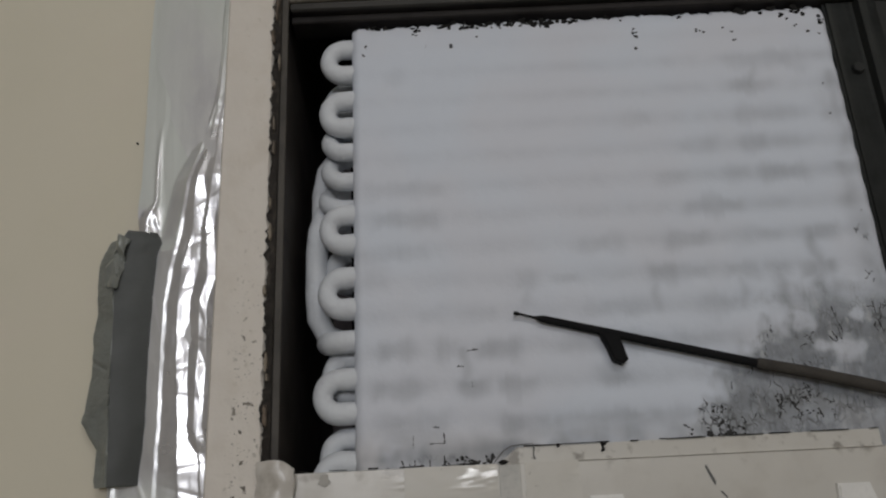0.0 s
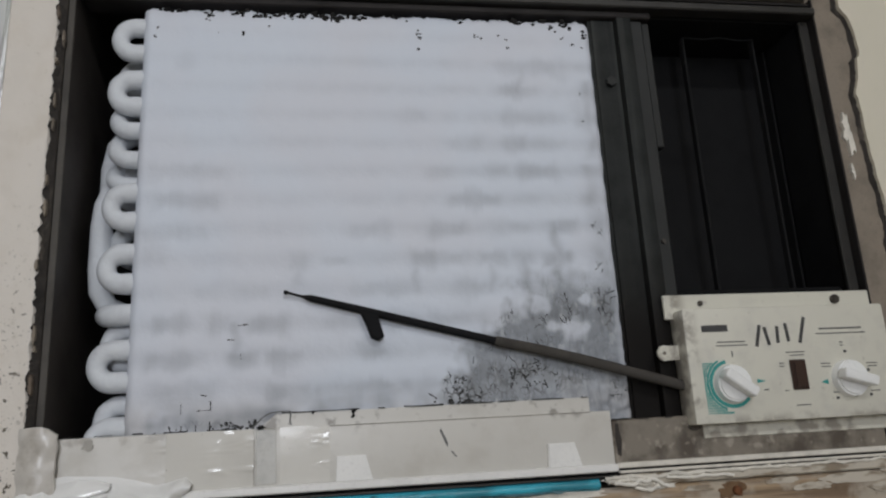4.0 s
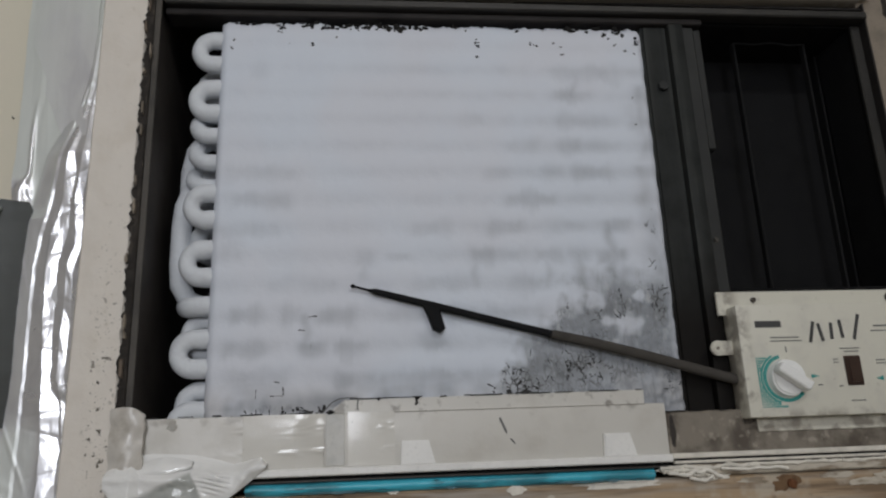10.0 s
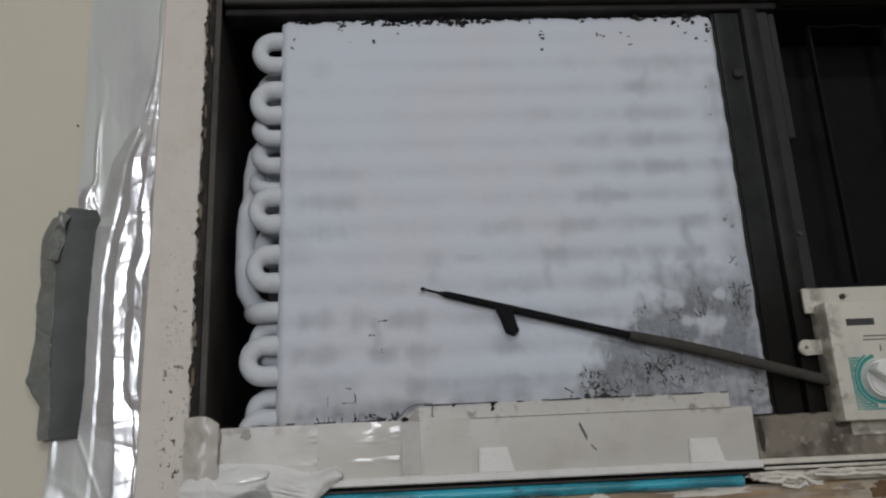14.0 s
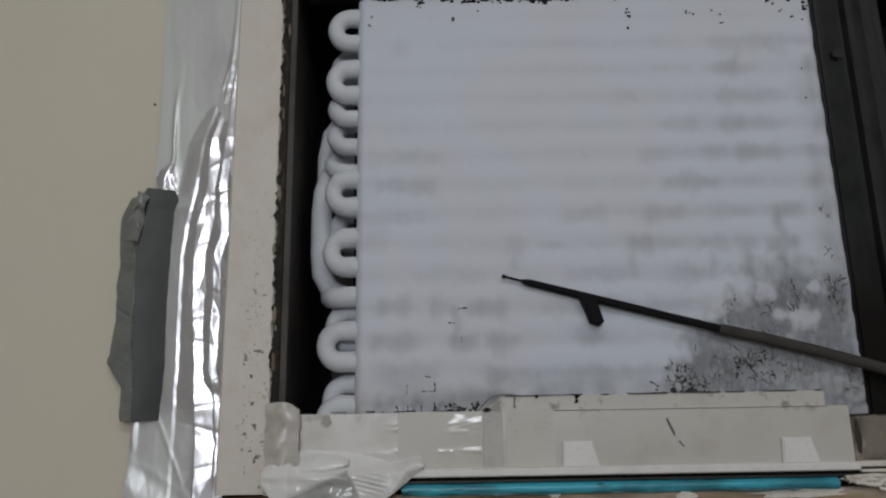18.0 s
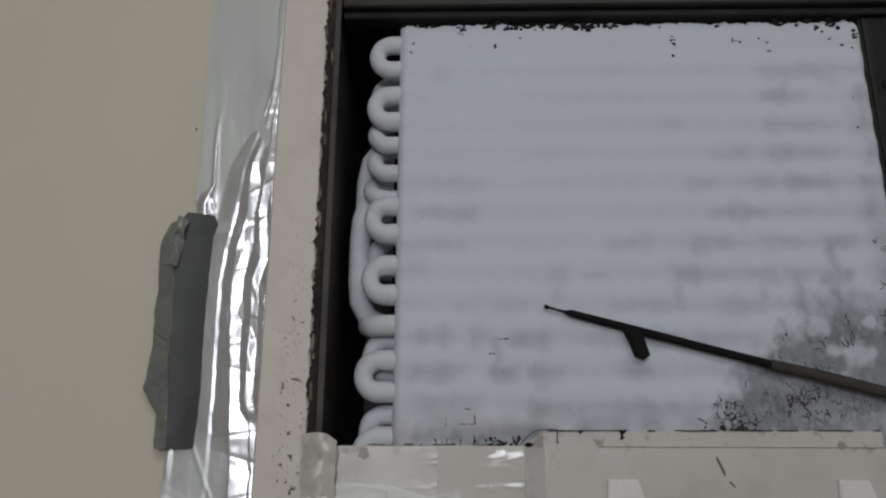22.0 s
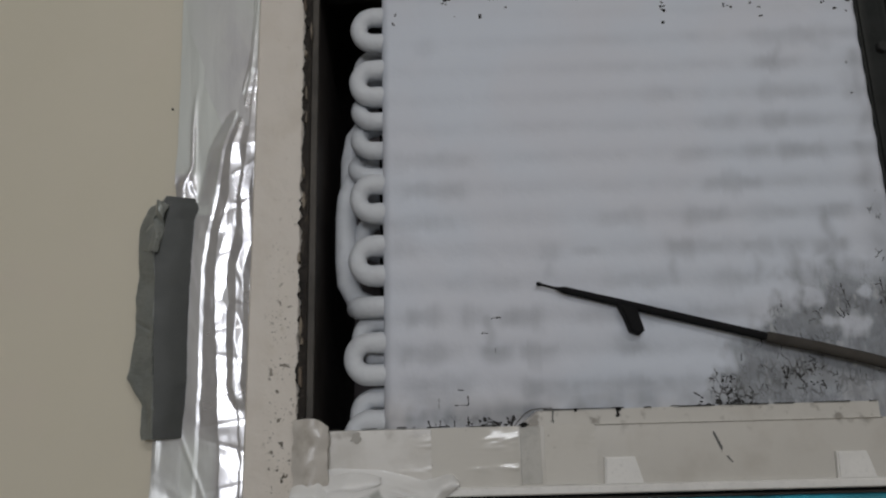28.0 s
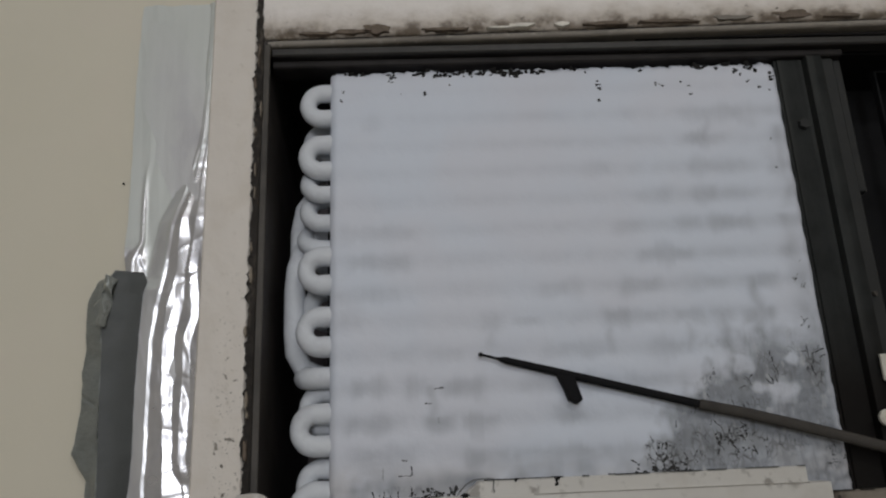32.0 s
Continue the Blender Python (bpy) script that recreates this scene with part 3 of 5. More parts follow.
part("trim_rail", sheet(120, 8, trim_rail, 0.012), LIP, top, "dusty grey-brown trim rail under the board", smooth=60)
part("seam", slab([(-0.052, 1.9840), (0.603, 1.9945), (0.603, 1.9990), (-0.052, 1.9885)], -0.0095, 0.004), BLACK, top, "black crack over the trim rail")
random.seed(4)
for x, up, w, h, fill_mat, what in ((0.040, 0.0060, 0.014, 0.0065, CLOD, "brown crumbling filler"), (0.020, 0.0035, 0.020, 0.0030, CLOD, "brown crumbling filler"), (-0.01, 0.003, 0.018, 0.0022, CLOD, "brown crumbling filler"), (0.10, 0.0028, 0.026, 0.0020, CLOD, "brown crumbling filler"), (0.163, 0.0035, 0.013, 0.0020, FLAKE, "curled white paint flake"), (0.146, 0.0020, 0.012, 0.0012, FLAKE, "curled white paint flake"), (0.199, 0.0030, 0.006, 0.0026, FLAKE, "curled white paint flake"), (0.235, 0.0028, 0.024, 0.0026, CLOD, "brown crumbling filler"), (0.29, 0.003, 0.03, 0.0022, CLOD, "brown crumbling filler"), (0.345, 0.0045, 0.020, 0.0036, LIP, "grey-brown filler"), (0.400, 0.0055, 0.022, 0.0050, CLOD, "brown crumbling filler"), (0.445, 0.0030, 0.020, 0.0026, CLOD, "brown crumbling filler"), (0.512, 0.0040, 0.016, 0.0022, FLAKE, "curled white paint flake"), (0.540, 0.0028, 0.020, 0.0018, FLAKE, "curled white paint flake"), (0.585, 0.0035, 0.016, 0.0030, CLOD, "brown crumbling filler")):
    zc = 1.9855 + 0.0105 * (x + 0.0505) / 0.6535 + up
    part("flake", shard(x, zc, w * (0.95 if fill_mat is FLAKE else 0.8), h * (0.8 if fill_mat is FLAKE else 0.62), -0.0172 if fill_mat is FLAKE else -0.0160, -0.0115), fill_mat, top, what)


def jamb(u, v):
    z = 1.45 + 0.68 * v
    x = 0.611 + 0.075 * u + (0.0012 * wob(0, z, 60, 9.0) if u < 0.05 else 0)
    return (x, 0.004 + 0.0016 * wob(x, z, 50, 2.0) + 0.001 * wob(x, z, 160, 4.0), z)


right = thing("cement_jamb", (0.6, 0.004, 1.45), "bare grey-brown cement jamb beside the air conditioner", "jamb")
part("cement_face", sheet(20, 160, jamb, 0.03), CEMENT, right)
for jx, jz, jw, jh in ((0.6270, 1.856, 0.0042, 0.017), (0.6245, 1.818, 0.0016, 0.006)):
    pts = []
    for k in range(28):
        a = 2 * math.pi * k / 28
        r = 1 + 0.7 * noise.noise(Vector((2 * math.cos(a), 2 * math.sin(a), jz * 9))) + 0.35 * noise.noise(Vector((6 * math.cos(a), 6 * math.sin(a), jz)))
        pts.append((jx + jw * math.cos(a) * r, jz + jh * math.sin(a) * r))
    part("filler_dab", slab(pts, 0.0005, 0.006), FLAKE, right, "smear of white filler")


random.seed(12)
for jx, jz, jw, jh in ((0.6250, 1.575, 0.007, 0.008), (0.6340, 1.560, 0.010, 0.009), (0.6240, 1.545, 0.010, 0.008)):
    part("paint_smear", shard(jx, jz, jw, jh, -0.0010, 0.006), LIP2, right, "pale paint remains at the foot of the jamb")


def broken_edge(u, v):
    z = 1.36 + 0.83 * v
    x = ragged(z) - 0.0028 + 0.0036 * u
    return (x + 0.0012 * wob(u, z, 120, 2.0) * (1 - u), 0.0035 - 0.004 * u + 0.0012 * wob(u * 4, z, 140, 5.0), z)


part("broken_edge", sheet(5, 220, broken_edge, 0.01), EDGE, right, "crumbling dark edge of the plaster")

# ---- air conditioner chassis ----
ac = thing("air_conditioner_chassis", (0.27, 0.05, 1.566), "dark steel chassis of a window air conditioner, front grille removed", "air conditioner")
part("side_wall", boxed(-0.0535, -0.0515, -0.014, 0.30, 1.566, 1.984, bevel=0.0004), SIDE, ac, "dusty inner side wall")
part("side_flange", boxed(-0.0530, -0.0480, -0.0150, -0.0132, 1.60, 1.98, bevel=0.0004), FLANGE, ac, "brownish dusty flange")
part("side_wall", boxed(0.6085, 0.6105, -0.006, 0.30, 1.566, 1.99, bevel=0.0004), DARK, ac)
part("roof", boxed(-0.0515, 0.6085, -0.004, 0.30, 1.984, 1.986), DARK, ac)
part("back_casing", boxed(-0.125, 0.69, 0.303, 0.31, 1.43, 2.15), DARK, ac)
part("back_wall", boxed(-0.0515, 0.6085, 0.24, 0.242, 1.566, 1.984), BACK, ac)
part("base", boxed(-0.0515, 0.6085, 0.0, 0.24, 1.566, 1.569), DARK, ac)
part("top_rail", boxed(-0.048, 0.6085, -0.011, 0.004, 1.971, 1.9785, bevel=0.0012), RAIL, ac, "dusty grey rail over the coil")
part("top_rail", boxed(-0.048, 0.4440, -0.004, 0.018, 1.964, 1.9705, bevel=0.001), DARK, ac)
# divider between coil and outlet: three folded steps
part("divider_flange", boxed(0.387, 0.409, 0.001, 0.004, 1.57, 1.9635, bevel=0.0005), COLUMN, ac, "dusty grey steel divider, its foot dark with grime and painted shade")
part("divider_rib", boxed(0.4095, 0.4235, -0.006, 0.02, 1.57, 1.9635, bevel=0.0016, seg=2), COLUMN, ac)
part("divider_step", boxed(0.424, 0.4365, 0.0, 0.02, 1.57, 1.9635, bevel=0.001), STEP, ac)
part("divider_tab", boxed(0.437, 0.4445, 0.003, 0.018, 1.84, 1.9635, bevel=0.001), STEP, ac)
part("divider_web", boxed(0.4235, 0.426, 0.02, 0.24, 1.57, 1.964), PIT, ac)
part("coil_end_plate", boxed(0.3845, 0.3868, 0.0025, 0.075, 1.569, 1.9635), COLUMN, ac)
part("bolt", disc(bmesh.new(), 0.3995, -0.003, 0.001, 1.901, 0.0048, 6, bevel=0.0006), STEP, ac, "dark bolt head")
part("bolt", disc(bmesh.new(), 0.4295, -0.002, 0.0, 1.753, 0.0022, 6, bevel=0.0003), SCREW, ac)
# air outlet
part("outlet_jamb", boxed(0.5985, 0.608, 0.002, 0.007, 1.70, 1.9705, bevel=0.001), RAIL, ac)
part("outlet_lining", boxed(0.6, 0.6083, 0.0072, 0.06, 1.70, 1.9705), PIT, ac)
part("outlet_sill", boxed(0.437, 0.5985, 0.01, 0.06, 1.70, 1.712, bevel=0.002), PIT, ac)
part("outlet_head", boxed(0.4445, 0.6083, 0.006, 0.14, 1.9705, 1.9760, bevel=0.001), PIT, ac)
part("outlet_lining", boxed(0.5960, 0.5985, 0.06, 0.14, 1.70, 1.9705), PIT, ac)
# black plate set close behind the vanes, standing in for the outlet's shaded depth
part("outlet_dark_back", boxed(0.428, 0.5985, 0.075, 0.078, 1.70, 1.9705), PIT, ac)
for vx in (0.4915, 0.5650):
    part("vane", boxed(vx - 0.0011, vx + 0.0011, 0.028, 0.036, 1.712, 1.9660, bevel=0.0008), VANE, ac, "thin black upright vane")
part("vane_link", tube(bmesh.new(), [(0.4915 + 0.0735 * k / 12, 0.027 - 0.002 * math.sin(math.pi * k / 12), 1.9640 - 0.0020 * math.sin(2 * math.pi * k / 12) ** 2) for k in range(13)], 0.0007, 8), VANE, ac)

# ---- evaporator coil ----
COIL_W, Z0, Z1, PITCH = 0.385, 1.606, 1.962, 0.02444
coil = thing("evaporator_coil", (0, 0, Z0), "evaporator coil packed in thick white frost with sooty gaps", "cooling coil")


# smudges on the frost between the tubes: x, z, half length, strength
SMUDGES_HIGH = (
    (0.038, 1.815, 0.030, 0.28), (0.039, 1.791, 0.025, 0.45), (0.032, 1.766, 0.022, 0.35), (0.034, 1.912, 0.004, 0.2), (0.327, 1.913, 0.033, 0.35), (0.350, 1.912, 0.007, 0.45),
    (0.310, 1.891, 0.013, 0.5), (0.217, 1.866, 0.008, 0.25), (0.320, 1.866, 0.024, 0.33), (0.266, 1.841, 0.015, 0.3), (0.306, 1.841, 0.008, 0.45), (0.331, 1.841, 0.006, 0.25),
    (0.241, 1.815, 0.007, 0.35), (0.289, 1.816, 0.006, 0.35), (0.323, 1.816, 0.014, 0.6), (0.268, 1.791, 0.020, 0.45), (0.181, 1.766, 0.013, 0.35), (0.244, 1.766, 0.013, 0.6),
    (0.294, 1.766, 0.013, 0.3), (0.342, 1.767, 0.009, 0.5), (0.016, 1.762, 0.006, 0.4), (0.016, 1.749, 0.004, 0.35), (0.371, 1.875, 0.006, 0.3), (0.372, 1.862, 0.005, 0.4),
)
SMUDGES_LOW = (
    (0.124, 1.741, 0.005, 0.35), (0.153, 1.740, 0.004, 0.4), (0.073, 1.718, 0.030, 0.12), (0.028, 1.694, 0.009, 0.6), (0.066, 1.693, 0.007, 0.45), (0.101, 1.691, 0.012, 0.5),
    (0.161, 1.692, 0.014, 0.3), (0.030, 1.667, 0.015, 0.5), (0.083, 1.666, 0.005, 0.6), (0.111, 1.664, 0.008, 0.5), (0.041, 1.645, 0.024, 0.3), (0.115, 1.641, 0.012, 0.55),
    (0.162, 1.639, 0.015, 0.55), (0.041, 1.635, 0.020, 0.3), (0.223, 1.741, 0.009, 0.6), (0.244, 1.741, 0.013, 0.3), (0.281, 1.740, 0.010, 0.4), (0.307, 1.740, 0.005, 0.4),
    (0.336, 1.740, 0.009, 0.7), (0.191, 1.718, 0.028, 0.35), (0.261, 1.716, 0.012, 0.3), (0.233, 1.691, 0.043, 0.3), (0.179, 1.671, 0.006, 0.4), (0.215, 1.640, 0.011, 0.4),
)
# along the foot of the frost, over the tray
SMUDGES_FOOT = ((0.165, 1.640, 0.034, 0.55), (0.176, 1.632, 0.022, 0.70), (0.150, 1.631, 0.016, 0.75), (0.205, 1.634, 0.016, 0.55), (0.176, 1.636, 0.010, 0.45), (0.095, 1.624, 0.012, 0.6), (0.060, 1.622, 0.016, 0.45), (0.128, 1.636, 0.008, 0.5), (0.030, 1.624, 0.010, 0.35), (0.228, 1.630, 0.010, 0.5))
# upright smears between two rows: x, z from, z to, half width, strength
SMEARS = (
    (0.315, 1.890, 1.912, 0.004, 0.3), (0.078, 1.666, 1.692, 0.004, 0.35), (0.334, 1.728, 1.770, 0.0045, 0.45), (0.217, 1.715, 1.741, 0.004, 0.3), (0.307, 1.717, 1.741, 0.004, 0.3),
    (0.278, 1.715, 1.740, 0.004, 0.25), (0.343, 1.706, 1.740, 0.004, 0.3), (0.372, 1.735, 1.82, 0.0085, 0.42), (0.375, 1.83, 1.90, 0.006, 0.34), (0.377, 1.70, 1.76, 0.006, 0.4), (0.124, 1.722, 1.741, 0.003, 0.2),
)
# where the frost is thin and grey: x against z for its left edge, and round holes of thick frost in it
THIN_EDGE = ((1.610, 0.200), (1.628, 0.222), (1.640, 0.230), (1.652, 0.238), (1.660, 0.250), (1.668, 0.248), (1.676, 0.247), (1.690, 0.276), (1.700, 0.280), (1.710, 0.284), (1.740, 0.300), (1.752, 0.320))
THICK_SPOTS = ((0.317, 1.702, 0.008), (0.344, 1.681, 0.010), (0.300, 1.708, 0.008), (0.328, 1.683, 0.006), (0.258, 1.683, 0.010), (0.356, 1.705, 0.005))


# beds of fine cracks between lumps of frost: x, z, half width, half height, strength
CRACK_BEDS = (
    (0.250, 1.633, 0.018, 0.009, 1.0), (0.246, 1.645, 0.014, 0.004, 0.8), (0.303, 1.644, 0.020, 0.014, 0.9), (0.276, 1.642, 0.016, 0.016, 0.5), (0.335, 1.640, 0.020, 0.010, 0.5),
    (0.314, 1.686, 0.008, 0.007, 0.6), (0.341, 1.695, 0.007, 0.011, 0.6), (0.371, 1.698, 0.007, 0.018, 0.8), (0.289, 1.692, 0.007, 0.005, 0.5), (0.372, 1.632, 0.008, 0.010, 0.6), (0.070, 1.619, 0.030, 0.004, 0.4),
)


def dirt_shade_at(x, z):
    """How dirty the frost is, with painted shade in its valleys, how thin, how warm-toned and how cracked, each from 0
    to 1.
    """
    wx, wz = x + 0.005 * wob(x, z, 60, 40.0), z + 0.0032 * wob(x, z, 55, 50.0)
    fin = math.floor(x / 0.0052) * 0.0052
    d = 0.0
    for k, (sx, sz, half, strong) in enumerate(SMUDGES_HIGH + SMUDGES_LOW + SMUDGES_FOOT):
        if abs(wz - sz) < 0.016 and abs(wx - sx) < half + 0.03:
            ends = max(0.0, abs(wx - sx) - half * 0.80) / 0.007
            fins = 0.85 + 0.40 * wob(fin, z * 0.25, 80, 60.0) + 0.25 * wob(x, z, 50, 61.0)
            high = 0.0076 * (1 + 0.75 * wob(fin, 0, 75, k * 3.1))
            d = max(d, (0.52 if k < len(SMUDGES_HIGH) else 0.64) * strong * math.exp(-(abs((wz - sz) / high) ** 3.5) - ends**2) * max(0.15, fins))
    for sx, z0, z1, half, strong in SMEARS:
        if z0 - 0.01 < wz < z1 + 0.01 and abs(wx - sx) < 0.025:
            ends = max(0.0, z0 - wz, wz - z1) / 0.004
            d = max(d, strong * math.exp(-(((wx - sx) / half) ** 2) - ends**2) * (0.8 + 0.6 * wob(x, z, 60, 70.0)))
    # valleys between the ridges darkened all along: their shade, mixed with uneven dirt
    row = 0.5 - 0.5 * math.cos(2 * math.pi * (z - 1.7165 + 0.0124) / 0.0248)
    d += row**2 * (0.055 + 0.10 * min(1.0, max(0.0, (x - 0.08) / 0.25) + max(0.0, (1.74 - z) / 0.13))) * max(0.0, 0.8 + 1.1 * wob(x, z * 0.4, 24, 80.0) + 0.5 * wob(x, z, 90, 81.0)) * (1 if z < 1.93 else 0.3)
    d += 0.58 * ease(1.644, 1.616, z) * max(0.0, 0.45 + 1.0 * wob(x, z, 50, 90.0) + 0.5 * wob(x, z, 140, 92.0))
    d += 0.16 * max(0.0, 1 - (1.962 - z) / 0.012) * (0.6 + wob(x, z, 90, 95.0))
    edge = along(z, THIN_EDGE) + 0.018 * wob(x, z, 55, 21.0) + 0.010 * wob(x, z, 140, 22.0)
    thin = min(1.0, max(0.0, (x - edge) / 0.024)) * ease(1.740, 1.702, z + 0.012 * wob(x, z, 48, 24.0) + 0.006 * wob(x, z, 130, 25.0))
    for sx, sz, r in THICK_SPOTS:
        away = math.hypot(x - sx, (z - sz) * 1.2) / r + 0.7 * wob(x, z, 120, 33.0)
        thin *= min(1.0, max(0.30, (away - 0.5) / 0.9))
    thin *= min(1.0, max(0.25, (0.384 - x) / 0.006))
    broken = max(strong * ease(1.25, 0.75, math.hypot((wx - sx) / half, (wz - sz) / high)) for sx, sz, half, high, strong in CRACK_BEDS)
    warm = min(1.0, max(0.0, (x - 0.300) / 0.035)) * min(1.0, max(0.0, (1.662 - 0.25 * (x - 0.30) - z) / 0.012))
    return min(1.0, max(0.0, d)), thin * (1 - 0.35 * warm), max(warm, 0.8 * ease(1.648, 1.620, z)), broken


def frost_face(u, v):
    x, z = COIL_W * u, Z0 + (Z1 - Z0) * v
    edge_x, edge_z = min(u, 1 - u) * COIL_W, (1 - v) * (Z1 - Z0)
    y = 0.0016 * math.cos(2 * math.pi * (z - 1.947) / PITCH) * -0.27
    y -= 0.0006 * wob(x, z, 26, 1.0) + 0.0002 * wob(x, z, 110, 4.0)
    thin = max(0.0, (x - 0.25) / 0.134) * max(0.0, (1.74 - z) / 0.13)
    y -= thin * 0.0022 * wob(x, z, 190, 6.0)
    y += 0.004 * (max(0.0, 0.006 - edge_x) / 0.006) ** 2 + 0.005 * (max(0.0, 0.006 - edge_z) / 0.006) ** 2
    top = 0.0
    if v > 0.985:
        top = 0.0026 * wob(x, 0, 55, 3.0) + 0.0026 * wob(x, 0, 170, 8.0) + 0.0012 * wob(x, 0, 420, 18.0)
    side = 0.0016 * wob(0, z, 50, 12.0) if u == 1.0 else 0.0
    return (x + side, y, z + top)


pack = part("fin_pack", sheet(250, 240, frost_face, 0.06), FROST, coil, "frosted fin pack with grey smudges", smooth=70)
worn = [dirt_shade_at(v.co.x, v.co.z + Z0) for v in pack.data.vertices]
for k, what in enumerate(("dirt", "thin", "warm", "broken")):
    pack.data.attributes.new(what, "FLOAT", "POINT").data.foreach_set("value", [w[k] for w in worn])


def bend(zc, y, reach=0.0205, r=0.0081, half=0.0118, x0=0.004):
    """A U-shaped return bend out of the coil's side, thick with rime, slimmer at its crown."""
    pts = [(x0, y, zc + half), (-0.004, y, zc + half)] + [(-(reach - half) - half * math.sin(a), y, zc + half * math.cos(a)) for a in (math.pi * k / 14 for k in range(15))] + [(-0.004, y, zc - half), (x0, y, zc - half)]
    n = len(pts) - 1
    radii = [(r - 0.0010 * math.sin(math.pi * k / n) ** 2) * (1 + 0.10 * wob(p[0], p[2], 120, y * 90)) for k, p in enumerate(pts)]
    return tube(bmesh.new(), pts, radii, 18)


for zc, reach in ((1.934, 0.0195), (1.8865, 0.0203), (1.789, 0.0196), (1.7397, 0.0203), (1.6655, 0.0232)):
    part("return_bend", bend(zc, 0.010, reach), RIME, coil, smooth=60)
for zc, y, reach in ((1.6815, 0.026, 0.0200), (1.6245, 0.022, 0.0205), (1.6085, 0.011, 0.0240), (1.910, 0.036, 0.0205), (1.815, 0.038, 0.022), (1.765, 0.036, 0.019)):
    part("return_bend", bend(zc, y, reach, 0.0079, 0.0128), RIME, coil, smooth=60)


def crossing(z_front, z_back, reach, r, y):
    """A bend that climbs from the front row of tubes to the row behind."""
    pts = [(0.004, y, z_front), (-0.005, y, z_front)]
    for k in range(1, 14):
        a = math.pi * k / 14
        f = (1 - math.cos(a)) / 2
        pts.append((-0.008 - (reach - 0.008) * math.sin(a), y + 0.019 * f, z_front + (z_back - z_front) * f))
    pts += [(-0.005, y + 0.019, z_back), (0.004, y + 0.019, z_back)]
    return tube(bmesh.new(), pts, r, 18)


for z_front, z_back, reach, r, y in ((1.8545, 1.881, 0.0200, 0.0072, 0.012), (1.8300, 1.857, 0.0205, 0.0072, 0.013), (1.8105, 1.833, 0.0235, 0.0075, 0.022)):
    part("return_bend", crossing(z_front, z_back, reach, r, y), RIME, coil, smooth=60)
for pts in (
    [(0, 0.05, 1.872), (-0.018, 0.047, 1.866), (-0.0265, 0.044, 1.852), (-0.030, 0.044, 1.832), (-0.030, 0.044, 1.81)],
    [(0.004, 0.012, 1.7045), (-0.008, 0.012, 1.7043), (-0.017, 0.015, 1.7043), (-0.0215, 0.022, 1.7055), (-0.020, 0.032, 1.708)],
    [(-0.012, 0.045, 1.820), (-0.028, 0.040, 1.814), (-0.0315, 0.036, 1.798), (-0.0325, 0.034, 1.78), (-0.0325, 0.034, 1.745), (-0.0310, 0.034, 1.727), (-0.025, 0.036, 1.715), (-0.012, 0.04, 1.709), (0, 0.04, 1.707)],
):
    part("header_tube", tube(bmesh.new(), pts, 0.0085, 16), RIME, coil, "rimed upright tube behind the bends", smooth=60)
part("tube_plate", boxed(-0.005, -0.003, 0.030, 0.06, 1.608, 1.958), PIT, coil, "dark end plate in the gaps between the bends")


# soot: gaps in the frost where the dirty fins show
def skin_y(x, z):
    return frost_face(x / COIL_W, min(1.0, (z - Z0) / (Z1 - Z0)))[1]


def fleck(bm, x, z, w, h):
    y = skin_y(x, min(z, 1.955)) - 0.0003
    n = 7
    ring = [(x + w * math.cos(a) * random.uniform(0.55, 1.15), z + h * math.sin(a) * random.uniform(0.55, 1.15)) for a in (2 * math.pi * k / n for k in range(n))]
    front = [bm.verts.new((px, y, pz)) for px, pz in ring]
    back = [bm.verts.new((px, y + 0.004, pz)) for px, pz in ring]
    bm.faces.new(front)
    for k in range(n):
        bm.faces.new((front[k], back[k], back[(k + 1) % n], front[(k + 1) % n]))


def stroke(bm, x, z, way, length, width, crook=0.32):
    """A thin crooked crack that follows the skin of the frost."""
    pts, n = [(x, z)], 8
    for _ in range(n):
        way += random.gauss(0, crook)
        pts.append((pts[-1][0] + length / n * math.cos(way), pts[-1][1] + length / n * math.sin(way)))
    rows = []
    for k, (px, pz) in enumerate(pts):
        w = width * (0.2 if k in (0, n) else random.uniform(0.15, 1.2))
        nx, nz = -math.sin(way), math.cos(way)
        y = skin_y(min(max(px, 0.001), COIL_W - 0.001), pz) - 0.00008
        rows.append([bm.verts.new((px + s * nx * w, yy, pz + s * nz * w)) for s, yy in ((1, y), (-1, y), (-1, y + 0.003), (1, y + 0.003))])
    for a, b in zip(rows, rows[1:]):
        for k in range(4):
            bm.faces.new((a[k], a[(k + 1) % 4], b[(k + 1) % 4], b[k]))
    bm.faces.new(rows[0]), bm.faces.new(rows[-1][::-1])


random.seed(21)
soot = bmesh.new()


def cluster(bm, x, z, count, spread_x, spread_z, size):
    """A ragged black spot out of several overlapping flecks."""
    for _ in range(count):
        fleck(bm, min(0.381, max(0.003, random.gauss(x, spread_x))), random.gauss(z - 0.0015, spread_z), size * random.uniform(0.5, 1.2), size * random.uniform(0.4, 1.0))


